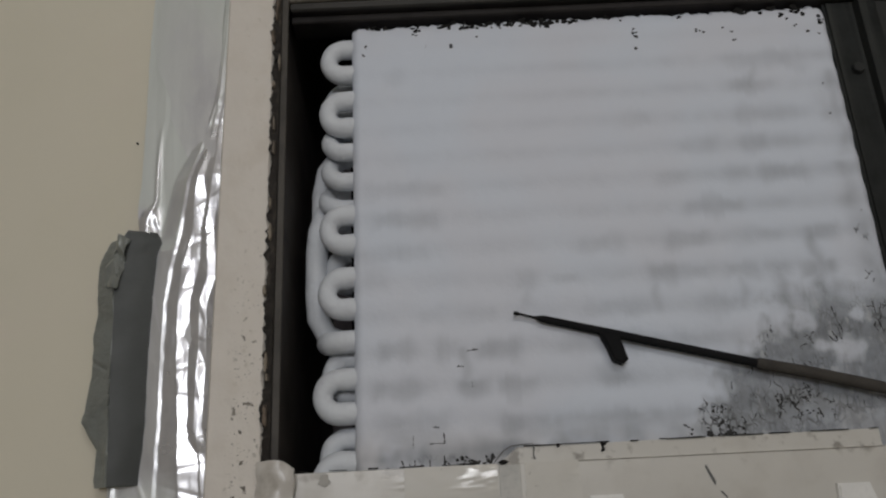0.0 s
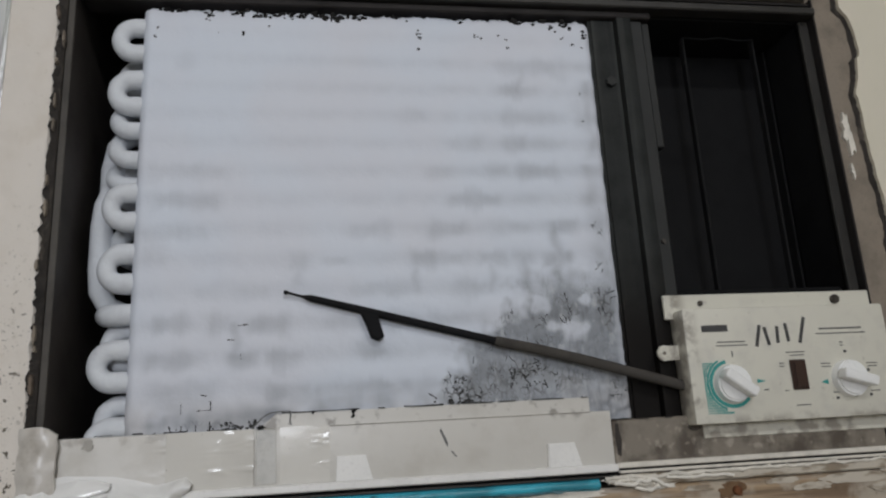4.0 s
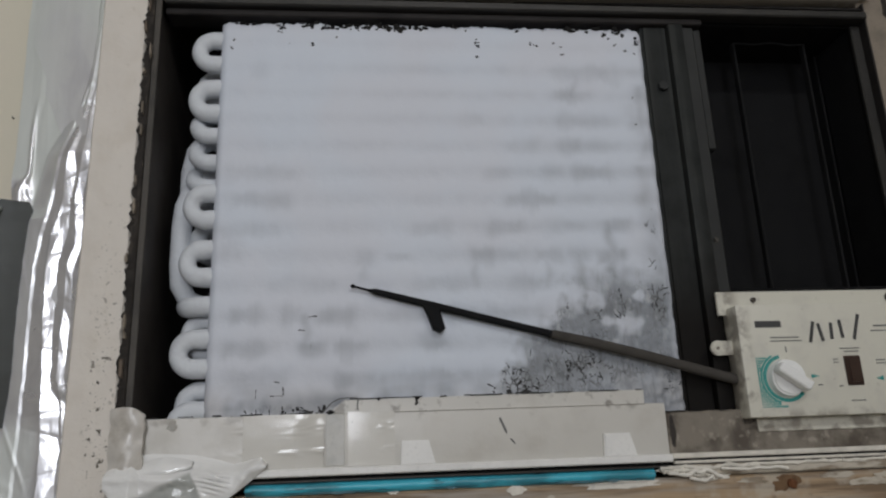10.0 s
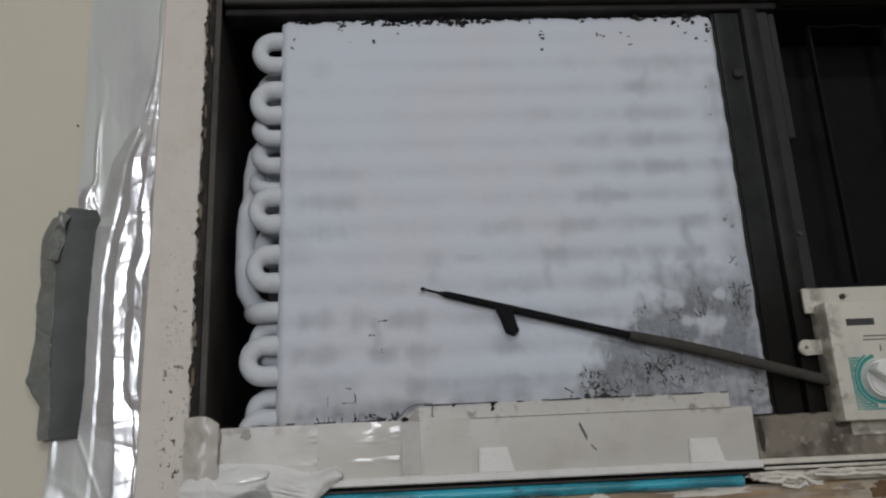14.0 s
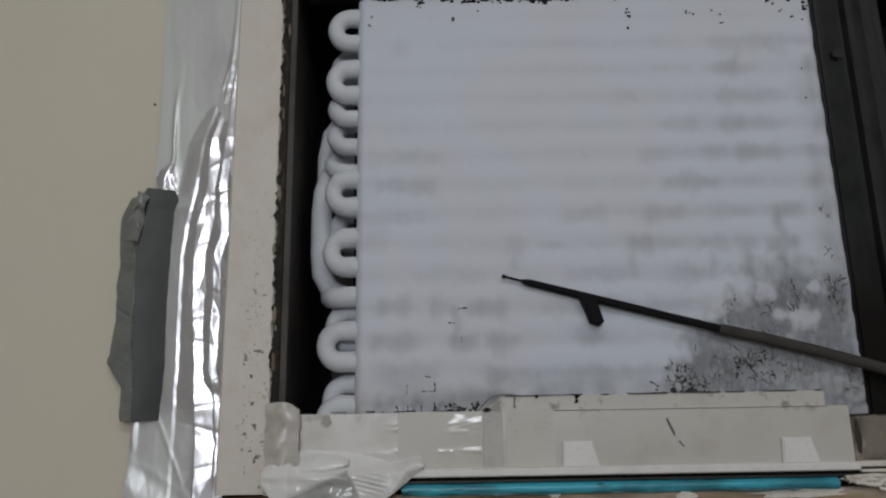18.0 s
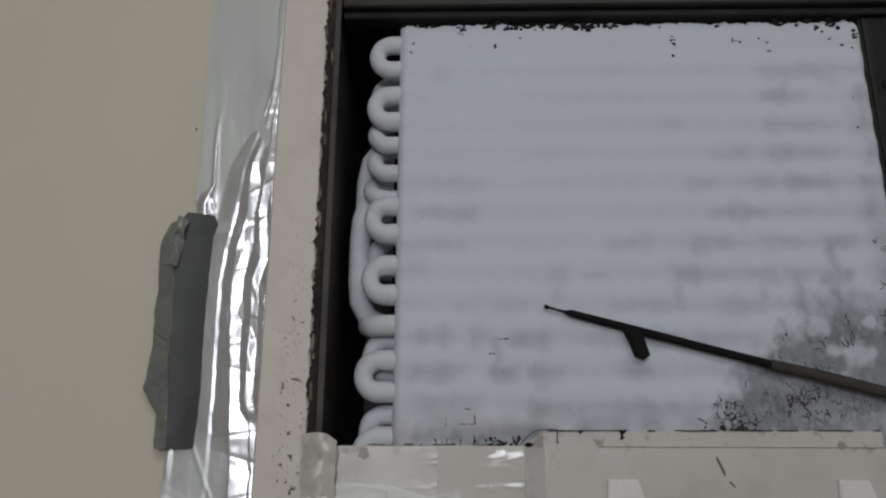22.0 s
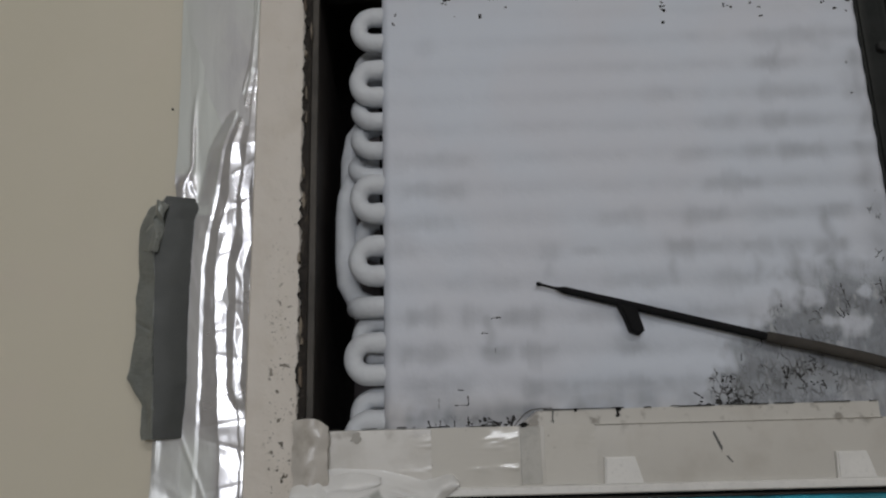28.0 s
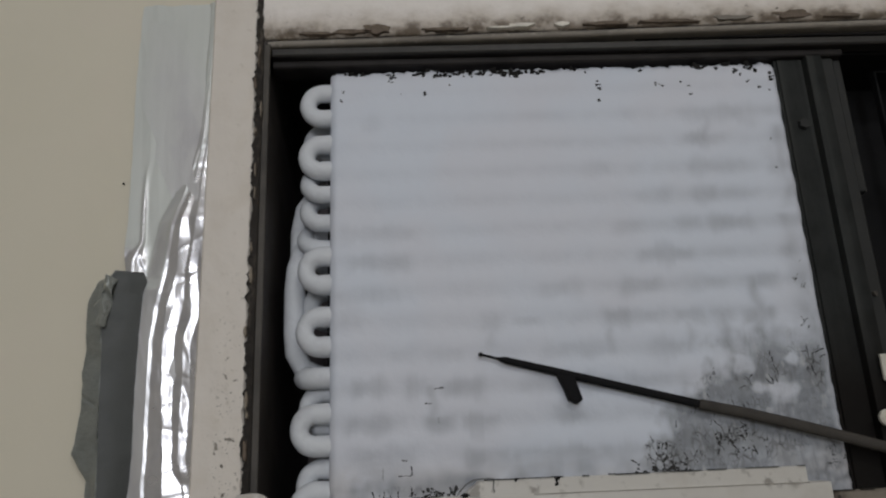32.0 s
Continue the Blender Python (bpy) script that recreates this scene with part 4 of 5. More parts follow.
# along the top edge: x, z, number, spread, size
for x, z, count, wide, size in ((0.016, 1.9600, 5, 0.004, 0.0017), (0.025, 1.9605, 4, 0.003, 0.0014), (0.053, 1.9590, 6, 0.003, 0.0018), (0.050, 1.9515, 2, 0.002, 0.0011), (0.078, 1.9600, 9, 0.005, 0.0018), (0.089, 1.9570, 6, 0.003, 0.0017), (0.096, 1.9600, 5, 0.003, 0.0018), (0.108, 1.9595, 9, 0.004, 0.0019), (0.118, 1.9600, 7, 0.004, 0.0016), (0.128, 1.9590, 6, 0.003, 0.0018), (0.135, 1.9615, 5, 0.003, 0.0017), (0.145, 1.9580, 10, 0.003, 0.0021), (0.153, 1.9585, 9, 0.003, 0.0020), (0.160, 1.9570, 9, 0.003, 0.0021), (0.173, 1.9590, 7, 0.003, 0.0019), (0.180, 1.9580, 6, 0.003, 0.0017)):
    for _ in range(count):
        fleck(soot, random.gauss(x, wide), z - 0.0022 + random.gauss(0, 0.0016), 1.25 * size * random.uniform(0.4, 1.2), 1.25 * size * random.uniform(0.35, 0.85))
for x, z, count, size in ((0.209, 1.9610, 3, 0.0015), (0.218, 1.9570, 2, 0.0010), (0.266, 1.9570, 3, 0.0013), (0.228, 1.9450, 3, 0.0012), (0.2285, 1.9410, 3, 0.0012), (0.228, 1.9300, 3, 0.0011), (0.279, 1.9440, 2, 0.0011), (0.283, 1.9430, 2, 0.0011), (0.299, 1.9450, 2, 0.0009), (0.306, 1.9420, 2, 0.0008), (0.307, 1.9340, 3, 0.0013), (0.314, 1.9610, 6, 0.0018), (0.319, 1.9600, 5, 0.0018), (0.324, 1.9590, 3, 0.0012), (0.332, 1.9580, 3, 0.0013), (0.343, 1.9612, 5, 0.0019), (0.349, 1.9550, 5, 0.0017), (0.352, 1.9500, 2, 0.0011), (0.360, 1.9605, 7, 0.0022), (0.366, 1.9550, 4, 0.0014)):
    cluster(soot, x, z, count, size * 0.9, size * 0.7, size * 1.25)
for x, z, count, size in ((0.358, 1.9440, 3, 0.0011), (0.368, 1.9390, 4, 0.0013), (0.379, 1.9480, 6, 0.0020), (0.376, 1.9360, 2, 0.0011), (0.080, 1.9400, 3, 0.0015), (0.101, 1.9470, 2, 0.0010), (0.011, 1.9430, 3, 0.0011), (0.0095, 1.9350, 3, 0.0011), (0.060, 1.9400, 1, 0.0007), (0.3700, 1.8640, 2, 0.0010), (0.3690, 1.8910, 2, 0.0008)):
    cluster(soot, x, z, count, size * 0.5, size * 0.6, size)
part("soot_fleck", soot, SOOT, coil, "black sooty gaps along the top of the frost", smooth=0, kind="stuff")
cracks = bmesh.new()


def crack_bed(x0, x1, z0, z1, count, long=0.0042, wide=0.0005):
    """Upright ragged cracks, now and then with a short branch to the side."""
    for _ in range(count):
        x, z = min(random.uniform(x0, x1), 0.380), random.uniform(z0, z1)
        size = random.uniform(0.4, 1.1)
        stroke(cracks, x, z, math.pi / 2 + random.gauss(0, 0.25), long * size, wide * random.uniform(0.5, 1.1))
        if random.random() < 0.22:
            stroke(cracks, x, z + long * size * random.uniform(0.2, 0.8), random.choice((0.0, math.pi)) + random.gauss(0, 0.3), long * 0.5 * size, wide * 0.7)


for bed in ((0.233, 0.264, 1.626, 1.636, 16, 0.0075, 0.0009), (0.236, 0.256, 1.640, 1.647, 6, 0.006, 0.0006), (0.285, 0.318, 1.630, 1.654, 20, 0.0085, 0.0009), (0.262, 0.290, 1.630, 1.662, 8, 0.006, 0.00042), (0.284, 0.294, 1.690, 1.695, 3, 0.006, 0.0005), (0.309, 0.321, 1.680, 1.690, 5, 0.009, 0.0005), (0.336, 0.344, 1.685, 1.704, 7, 0.010, 0.0005), (0.366, 0.377, 1.682, 1.712, 11, 0.011, 0.0005), (0.318, 0.345, 1.634, 1.648, 8, 0.006, 0.0004), (0.366, 0.380, 1.623, 1.640, 6, 0.007, 0.0005), (0.262, 0.330, 1.662, 1.668, 9, 0.006, 0.00045), (0.364, 0.376, 1.725, 1.736, 4, 0.006, 0.0005)):
    crack_bed(*bed)
for bed in ((0.364, 0.373, 1.763, 1.769, 5, 0.004, 0.00045), (0.372, 0.379, 1.74, 1.80, 5, 0.004, 0.0003), (0.27, 0.375, 1.63, 1.705, 14, 0.005, 0.0004)):
    crack_bed(*bed)
for x, z, count, size in ((0.238, 1.6285, 8, 0.0016), (0.246, 1.6275, 9, 0.0018), (0.255, 1.6290, 8, 0.0017), (0.262, 1.6275, 6, 0.0014), (0.228, 1.6290, 5, 0.0013), (0.245, 1.6460, 5, 0.0011), (0.251, 1.6440, 4, 0.0011), (0.298, 1.6480, 6, 0.0010), (0.308, 1.6540, 5, 0.0010), (0.304, 1.6400, 5, 0.0010)):
    cluster(cracks, x, z, count, 0.0030, 0.0018, size)
# ragged black foot of the frost over the tray
for x, z, count, size in ((0.041, 1.6180, 3, 0.0011), (0.058, 1.6180, 3, 0.0011), (0.073, 1.6200, 7, 0.0014), (0.080, 1.6170, 6, 0.0013), (0.088, 1.6185, 7, 0.0014), (0.096, 1.6140, 4, 0.0011), (0.107, 1.6160, 5, 0.0012), (0.020, 1.6165, 3, 0.0010)):
    cluster(cracks, x, z, count, 0.0026, 0.0012, size)
up = math.pi / 2
for x, z, way, size, wide in (
    (0.0392, 1.628, up, 0.008, 0.0003), (0.0525, 1.6412, -0.2, 0.0048, 0.0006), (0.0604, 1.6297, up, 0.0075, 0.0005), (0.0500, 1.6300, 0.0, 0.0105, 0.00045),
    (0.0785, 1.6916, 0.05, 0.0080, 0.0007), (0.0712, 1.6812, 0.05, 0.0052, 0.0006), (0.0815, 1.6660, up, 0.005, 0.0002), (0.0330, 1.6150, 1.9, 0.0055, 0.0006),
    (0.0395, 1.6150, 1.4, 0.0050, 0.0005), (0.0500, 1.6150, up, 0.0050, 0.0005), (0.0600, 1.6150, up, 0.0075, 0.0006), (0.0680, 1.6150, 0.3, 0.0060, 0.0009),
    (0.0735, 1.6210, -0.5, 0.0110, 0.0011), (0.0760, 1.6165, 0.1, 0.0080, 0.0009), (0.0905, 1.6145, 1.9, 0.0075, 0.0010), (0.0905, 1.6145, 1.2, 0.0080, 0.0011),
    (0.2580, 1.6560, up, 0.006, 0.0004), (0.2265, 1.6320, 2.6, 0.0060, 0.0007), (0.2440, 1.6320, 0.6, 0.0070, 0.0010),
):
    stroke(cracks, x, z, way, size, wide, 0.05)
part("frost_crack", cracks, CRACK, coil, "dark cracks in the thin frost", smooth=0, kind="stuff")

# ---- temperature probe ----
probe = thing("temperature_probe", (0.26, -0.008, 1.6717), "black sensor bulb on a grey sleeved lead lying across the coil", "sensor")
part("sensor_rod", tube(bmesh.new(), [(0.113, -0.0042, 1.7162), (0.1155, -0.0042, 1.7155), (0.1165, -0.0042, 1.7153), (0.127, -0.0042, 1.7122), (0.133, -0.0044, 1.7107), (0.18, -0.0046, 1.6982), (0.23, -0.0055, 1.6847), (0.277, -0.0065, 1.6722)], [0.0012, 0.0017, 0.0009, 0.0010, 0.0027, 0.0031, 0.0031, 0.0031], 14), BLACK, probe)
clip_b = slab([(0.1705, 1.6992), (0.184, 1.6962), (0.1862, 1.6877), (0.1885, 1.6792), (0.1845, 1.6762), (0.1785, 1.6787), (0.1752, 1.6887)], -0.0095, -0.0012, 0.0012)
part("clip", clip_b, BLACK, probe, "black plastic clip on the rod")
part("sleeve", tube(bmesh.new(), [(0.275, -0.0065, 1.6727), (0.277, -0.0065, 1.6722), (0.31, -0.0085, 1.6642), (0.345, -0.0095, 1.6547), (0.38, -0.0115, 1.6442), (0.41, -0.0125, 1.6352), (0.445, -0.0125, 1.6252)], [0.0030, 0.0040, 0.0041, 0.0042, 0.0042, 0.0042, 0.0042], 14), SLEEVE, probe, "grey foam sleeve over the lead")

# ---- drip tray ----
tray = thing("drip_tray", (0.16, -0.015, 1.5712), "off-white plastic drip tray mended with clear tape", "tray")
part("front", boxed(-0.039, 0.360, -0.0155, 0.02, 1.5727, 1.6147, bevel=0.0015, seg=2), TRAY, tray)
part("raised_lip", slab([(0.094, 1.6137), (0.108, 1.6247), (0.345, 1.6257), (0.345, 1.6137)], -0.0125, 0.0, 0.001), TRAY, tray)
part("foot_flange", boxed(-0.03, 0.360, -0.0215, 0.0, 1.5697, 1.5754, bevel=0.001), TAB, tray, "white lower lip")
for tx in (0.150, 0.3065):
    part("tab", slab([(tx, 1.5747), (tx + 0.001, 1.5927), (tx + 0.0215, 1.5927), (tx + 0.0265, 1.5747)], -0.0195, -0.0150, 0.001), TAB, tray, "moulded white tab")


def tape_strip(x0, x1, z0, z1, seed, y=-0.0160, loose=0.012, bulge=0.0, swell=0.0):
    """Clear tape, flat on the tray but puckered towards its free end."""

    def place(u, v):
        x, z = x0 + (x1 - x0) * u, z0 + (z1 - z0) * v
        pucker = math.exp(-(((x1 - 0.002 - x) / loose) ** 2))
        zone = math.exp(-(((z - z1 + 0.010 + 0.10 * (x1 - x)) / 0.004) ** 2)) + 0.8 * math.exp(-(((z - z0 - 0.012) / 0.0022) ** 2))
        d = 0.00008 * wob(x * 0.5, z, 40, seed) + 0.0011 * pucker * zone * wob((x1 + 0.02 - x) * 0.2, (z - z0 - 0.02) / (0.4 + 0.6 * u), 200, seed)
        side = (0.5 + 0.5 * wob(x, 0, 45, seed + 5)) * ease(0.30, 0.85, u)
        lean = bulge * (0.45 + 0.55 * ease(0.66, 0.92, u)) * (v - ease(0.62, 0.86, u) * max(0.0, (v - 0.78 - 0.06 * side) / 0.22) ** 2 * 1.2)
        crease = bulge * 0.25 * side * fold(v, 0.30 + 0.05 * wob(x, 0, 30, seed), 0.035, 1.0)
        return (x + 0.0010 * wob(0, z, 90, seed) * (1 if u > 0.5 else 0), y - lean - crease - abs(d) - swell * max(0.0, u - 0.62) * (x1 - x0), z + 0.0005 * wob(x, 0, 70, seed))

    return sheet(90, 44, place, 0.0006)


part("clear_tape", tape_strip(-0.037, 0.0385, 1.5750, 1.6142, 9.0, -0.01585, 0.010, 0.0006), TAPE_OLD, tray, "older dull layer of tape", smooth=60)
part("clear_tape", tape_strip(0.0335, 0.093, 1.5752, 1.6147, 3.0, y=-0.01675, loose=0.022, bulge=0.0020, swell=0.035), TAPE, tray, "glossy clear tape patch puckered at its end", smooth=60)
part("clear_tape", tape_strip(0.111, 0.146, 1.5757, 1.6150, 6.0, -0.0159, 0.007), TAPE, tray, "glossy clear tape patch", smooth=60)
part("stain", slab([(0.2265, 1.6067), (0.2275, 1.6082), (0.2322, 1.5977), (0.2318, 1.5947), (0.2302, 1.5977)], -0.0159, -0.0148), CAPTION, tray, "dark scratch")
part("stain", slab([(0.234, 1.5914), (0.2352, 1.5917), (0.2385, 1.5877), (0.2378, 1.5872)], -0.0159, -0.0148), CAPTION, tray, "dark scratch")
for pts in ([(0.1330, 1.6256), (0.1355, 1.6258), (0.1352, 1.6236), (0.1336, 1.6230)], [(0.1620, 1.6257), (0.1665, 1.6259), (0.1655, 1.6236), (0.1640, 1.6228), (0.1648, 1.6205), (0.1632, 1.6190), (0.1615, 1.6197), (0.1628, 1.6216), (0.1622, 1.6238)]):
    part("stain", slab(pts, -0.0131, -0.0121), SOOT, tray, "black dirt in the seam")


def seam(x0, x1, z0, z1, y, thick, seed):
    """A broken black line of dirt."""
    bm = bmesh.new()
    x = x0
    random.seed(seed)
    while x < x1:
        w = random.uniform(0.003, 0.016)
        zc = z0 + (z1 - z0) * (x - x0) / (x1 - x0)
        box(bm, x, min(x + w, x1), y, y + 0.002, zc - thick * random.uniform(0.2, 0.6), zc + thick * random.uniform(0.2, 0.7))
        x += w + random.choice((0.0, 0.0, 0.004, 0.014))
    return bm


part("dirt_seam", seam(-0.035, 0.094, 1.6155, 1.6152, -0.0145, 0.0010, 3), SOOT, tray, "black dirt along the upper edge", smooth=0)
part("dirt_seam", seam(0.112, 0.344, 1.6252, 1.6260, -0.0129, 0.0008, 5), SOOT, tray, "black dirt along the upper edge", smooth=0)
part("dirt_seam", boxed(0.112, 0.344, -0.0158, -0.0140, 1.61400, 1.61435), GRIME, tray, "thin dirty line under the lip", smooth=0)
part("clear_tape", boxed(0.0945, 0.1085, -0.0159, -0.0150, 1.5765, 1.6140, bevel=0.0003), TAPE_GREY, tray, "grey overlap of the tape")
for rim in ([(0.0915, 1.6150), (0.0945, 1.6185), (0.0985, 1.6228), (0.1040, 1.6255), (0.1110, 1.6262), (0.1180, 1.6265)], [(0.1180, 1.6265), (0.1184, 1.6235), (0.1178, 1.6195), (0.1186, 1.6165)]):
    part("dirt_seam", tube(bmesh.new(), [(x, -0.0130, z) for x, z in rim], [0.0003, 0.0006, 0.0004, 0.0005, 0.0004, 0.0003][: len(rim)], 6), CAPTION, tray, "dirt along the tape's curled edge", smooth=60)
part("stain", shard(0.0975, 1.6155, 0.0030, 0.0014, -0.0166, -0.0150), SOOT, tray, "black dirt in the seam")
part("stain", shard(-0.0180, 1.6095, 0.0035, 0.0040, -0.0172, -0.0160), FLAP_DIRT, tray, "grey smear on the tape")
ledge = thing("base_ledge", (0.48, -0.01, 1.5722), "grimy metal ledge under the control panel", "ledge")
part("ledge_face", boxed(0.3605, 0.5945, -0.013, 0.01, 1.5742, 1.6077, bevel=0.0015), GRIME, ledge)
random.seed(61)
for x, z, w, h in ((0.3650, 1.592, 0.0022, 0.012), (0.4300, 1.6000, 0.006, 0.0040)):
    part("stain", shard(x, z, w, h, -0.0132, -0.0122), EDGE, ledge, "dark brown grime")
part("dirt_seam", seam(0.361, 0.432, 1.6080, 1.6078, -0.0134, 0.0009, 9), SOOT, ledge, "ragged black dirt along the top", smooth=0)
part("ledge_lip", boxed(0.3605, 0.5945, -0.0185, -0.0128, 1.5717, 1.5757, bevel=0.0008), FLAKE, ledge, "pale lower lip")

# ---- below the tray ----
gap = thing("seal_strip", (0.16, -0.012, 1.5642), "black rubber strip and thin steel edge under the tray", "seal")
part("rubber", boxed(0.03, 0.362, -0.012, 0.02, 1.5677, 1.5707), BLACK, gap)
part("steel_edge", boxed(0.03, 0.362, -0.0165, 0.0, 1.5654, 1.5674, bevel=0.0004), RAIL, gap, "thin steel edge")


rail2 = thing("lower_rail", (0.49, -0.014, 1.562), "pale flaking rail under the grimy ledge", "rail")
part("rail_face", boxed(0.3622, 0.6380, -0.0150, 0.01, 1.5585, 1.5668, bevel=0.0012), LIP2, rail2)
part("rail_groove", boxed(0.3622, 0.6105, -0.0130, 0.01, 1.5668, 1.5718), BLACK, rail2, "dark groove")
part("rail_bead", boxed(0.3622, 0.6300, -0.0165, -0.012, 1.5678, 1.5700, bevel=0.0007), FLAKE, rail2, "pale bead")


def cyan_strip(u, v):
    x = 0.036 + 0.31 * u
    z = 1.5567 + 0.0085 * v + 0.001 * wob(x, 0, 40, 2.0) * (1 - v)
    return (x, -0.0135 - 0.003 * math.sin(math.pi * v) + 0.0008 * wob(x, z, 60, 1.0), z)


cyan = thing("cyan_film_strip", (0.19, -0.01, 1.5582), "wrinkled cyan plastic film strip under the tray", "film strip")
part("film", sheet(120, 10, cyan_strip, 0.005), CYAN, cyan, smooth=60)


def cyan_flap(x0, x1, drop):
    def place(u, v):
        x = x0 + (x1 - x0) * u
        z = 1.5590 - drop * v * (0.6 + 0.5 * wob(x, 0, 120, 3.0)) * math.sin(math.pi * min(1, max(0, u)) ** 0.8) - 0.0005
        return (x, -0.0172 - 0.0008 * v + 0.0006 * wob(x, z, 150, 4.0), z)

    return place


for x0, x1, drop in ((0.06, 0.15, 0.0028), (0.17, 0.21, 0.0022), (0.25, 0.345, 0.0030)):
    part("torn_edge", sheet(40, 5, cyan_flap(x0, x1, drop), 0.0006), CYAN_DARK, cyan, "dirty torn edge of the film", smooth=60)
board = thing("wooden_sill", (0.25, -0.012, 1.46), "raw brown wooden sill board with paint remains", "sill")
part("plank", boxed(-0.0985, 0.636, -0.0125, 0.03, 1.455, 1.5577, bevel=0.002), WOOD, board)
random.seed(8)


for x, z, w, h in ((0.388, 1.5585, 0.018, 0.0035), (0.365, 1.5625, 0.016, 0.003), (0.318, 1.5545, 0.036, 0.0026), (0.237, 1.5535, 0.007, 0.0032), (0.143, 1.5560, 0.004, 0.0020), (-0.022, 1.5415, 0.004, 0.0036), (-0.029, 1.5445, 0.003, 0.0018)):
    part("paint_flake", shard(x, z, w, h, -0.0135, -0.0122), FLAKE, board, "peeling white paint")
for x, z, w, h in ((0.133, 1.540, 0.0018, 0.006), (0.180, 1.543, 0.0020, 0.005), (0.196, 1.540, 0.0016, 0.007), (0.262, 1.545, 0.005, 0.003)):
    part("paint_drip", shard(x, z, w, h, -0.0130, -0.0122), LIP2, board, "faded pale drip of paint")
for x, z, w, h in ((0.560, 1.5530, 0.030, 0.0040), (0.612, 1.5560, 0.026, 0.0060), (0.522, 1.5490, 0.016, 0.0035), (0.590, 1.5430, 0.022, 0.0050), (0.625, 1.540, 0.014, 0.0070), (0.497, 1.5545, 0.014, 0.0022), (0.425, 1.5535, 0.012, 0.0020)):
    part("paint_flake", shard(x, z, w, h, -0.0135, -0.0122), LIP2, board, "peeling white paint")
for x0, x1, zc, amp, turns, thick in ((0.356, 0.398, 1.5612, 0.0030, 3.5, 0.0019), (0.372, 0.392, 1.5570, 0.0026, 2.0, 0.0016), (0.398, 0.452, 1.5632, 0.0012, 3.0, 0.0015)):
    n = 44
    curl = []
    for k in range(n + 1):
        f = k / n
        a = 2 * math.pi * turns * f
        curl.append((x0 + (x1 - x0) * f + 0.0030 * wob(f * turns, zc, 2.3, 2.0), -0.0172 - 0.0012 * wob(f, zc, 6, 8.0), zc + 1.6 * amp * wob(f * turns, zc, 1.7, 5.0) - 0.002 * f))
    part("sealant_curl", tube(bmesh.new(), curl, [thick * (0.7 + 0.45 * abs(wob(k * 0.3, zc, 2, 7.0))) for k in range(n + 1)], 8), SEALANT, board, "curled ribbon of white sealant", smooth=60)
random.seed(31)
for x0, x1, z0, thick in ((0.350, 0.430, 1.5645, 0.0022), (0.405, 0.520, 1.5655, 0.0017), (0.50, 0.60, 1.5660, 0.0015), (0.352, 0.385, 1.5615, 0.0020), (0.372, 0.392, 1.5590, 0.0016)):
    n = 30
    bead = [(x0 + (x1 - x0) * k / n, -0.0155 + 0.0015 * wob(x0 + k * 0.03, z0, 20, 3.0), z0 + 0.0022 * wob(x0 + (x1 - x0) * k / n, z0, 90, 4.0)) for k in range(n + 1)]
    part("sealant_bead", tube(bmesh.new(), bead, [thick * (0.55 + 0.9 * abs(wob(k * 0.21, z0, 3, 6.0))) for k in range(n + 1)], 8), FLAKE, board, "crumbling white sealant", smooth=60)
part("rust_stain", shard(0.4550, 1.5500, 0.0110, 0.0055, -0.0129, -0.0120), RUST_STAIN, board, "dark rust stain round the nail")
part("rusty_nail_head", disc(bmesh.new(), 0.4565, -0.0165, -0.012, 1.5497, 0.0036, 12, bevel=0.001), RUST, board, "rusted nail head")

# ---- crumpled tape at the corner ----
def pocket_at(x, z):
    """The sunken see-through pocket in the sheet, where the dirt behind it shows."""
    roof = 1.5615 + 0.46 * (x + 0.036) if x < -0.002 else 1.5775 - 1.9 * (x + 0.002)
    roof += 0.0012 * wob(x, 0, 140, 2.0)
    return ease(roof + 0.0012, roof - 0.0040, z) * ease(1.5480, 1.5580, z) * ease(-0.048, -0.034, x) * ease(0.014, 0.002, x)


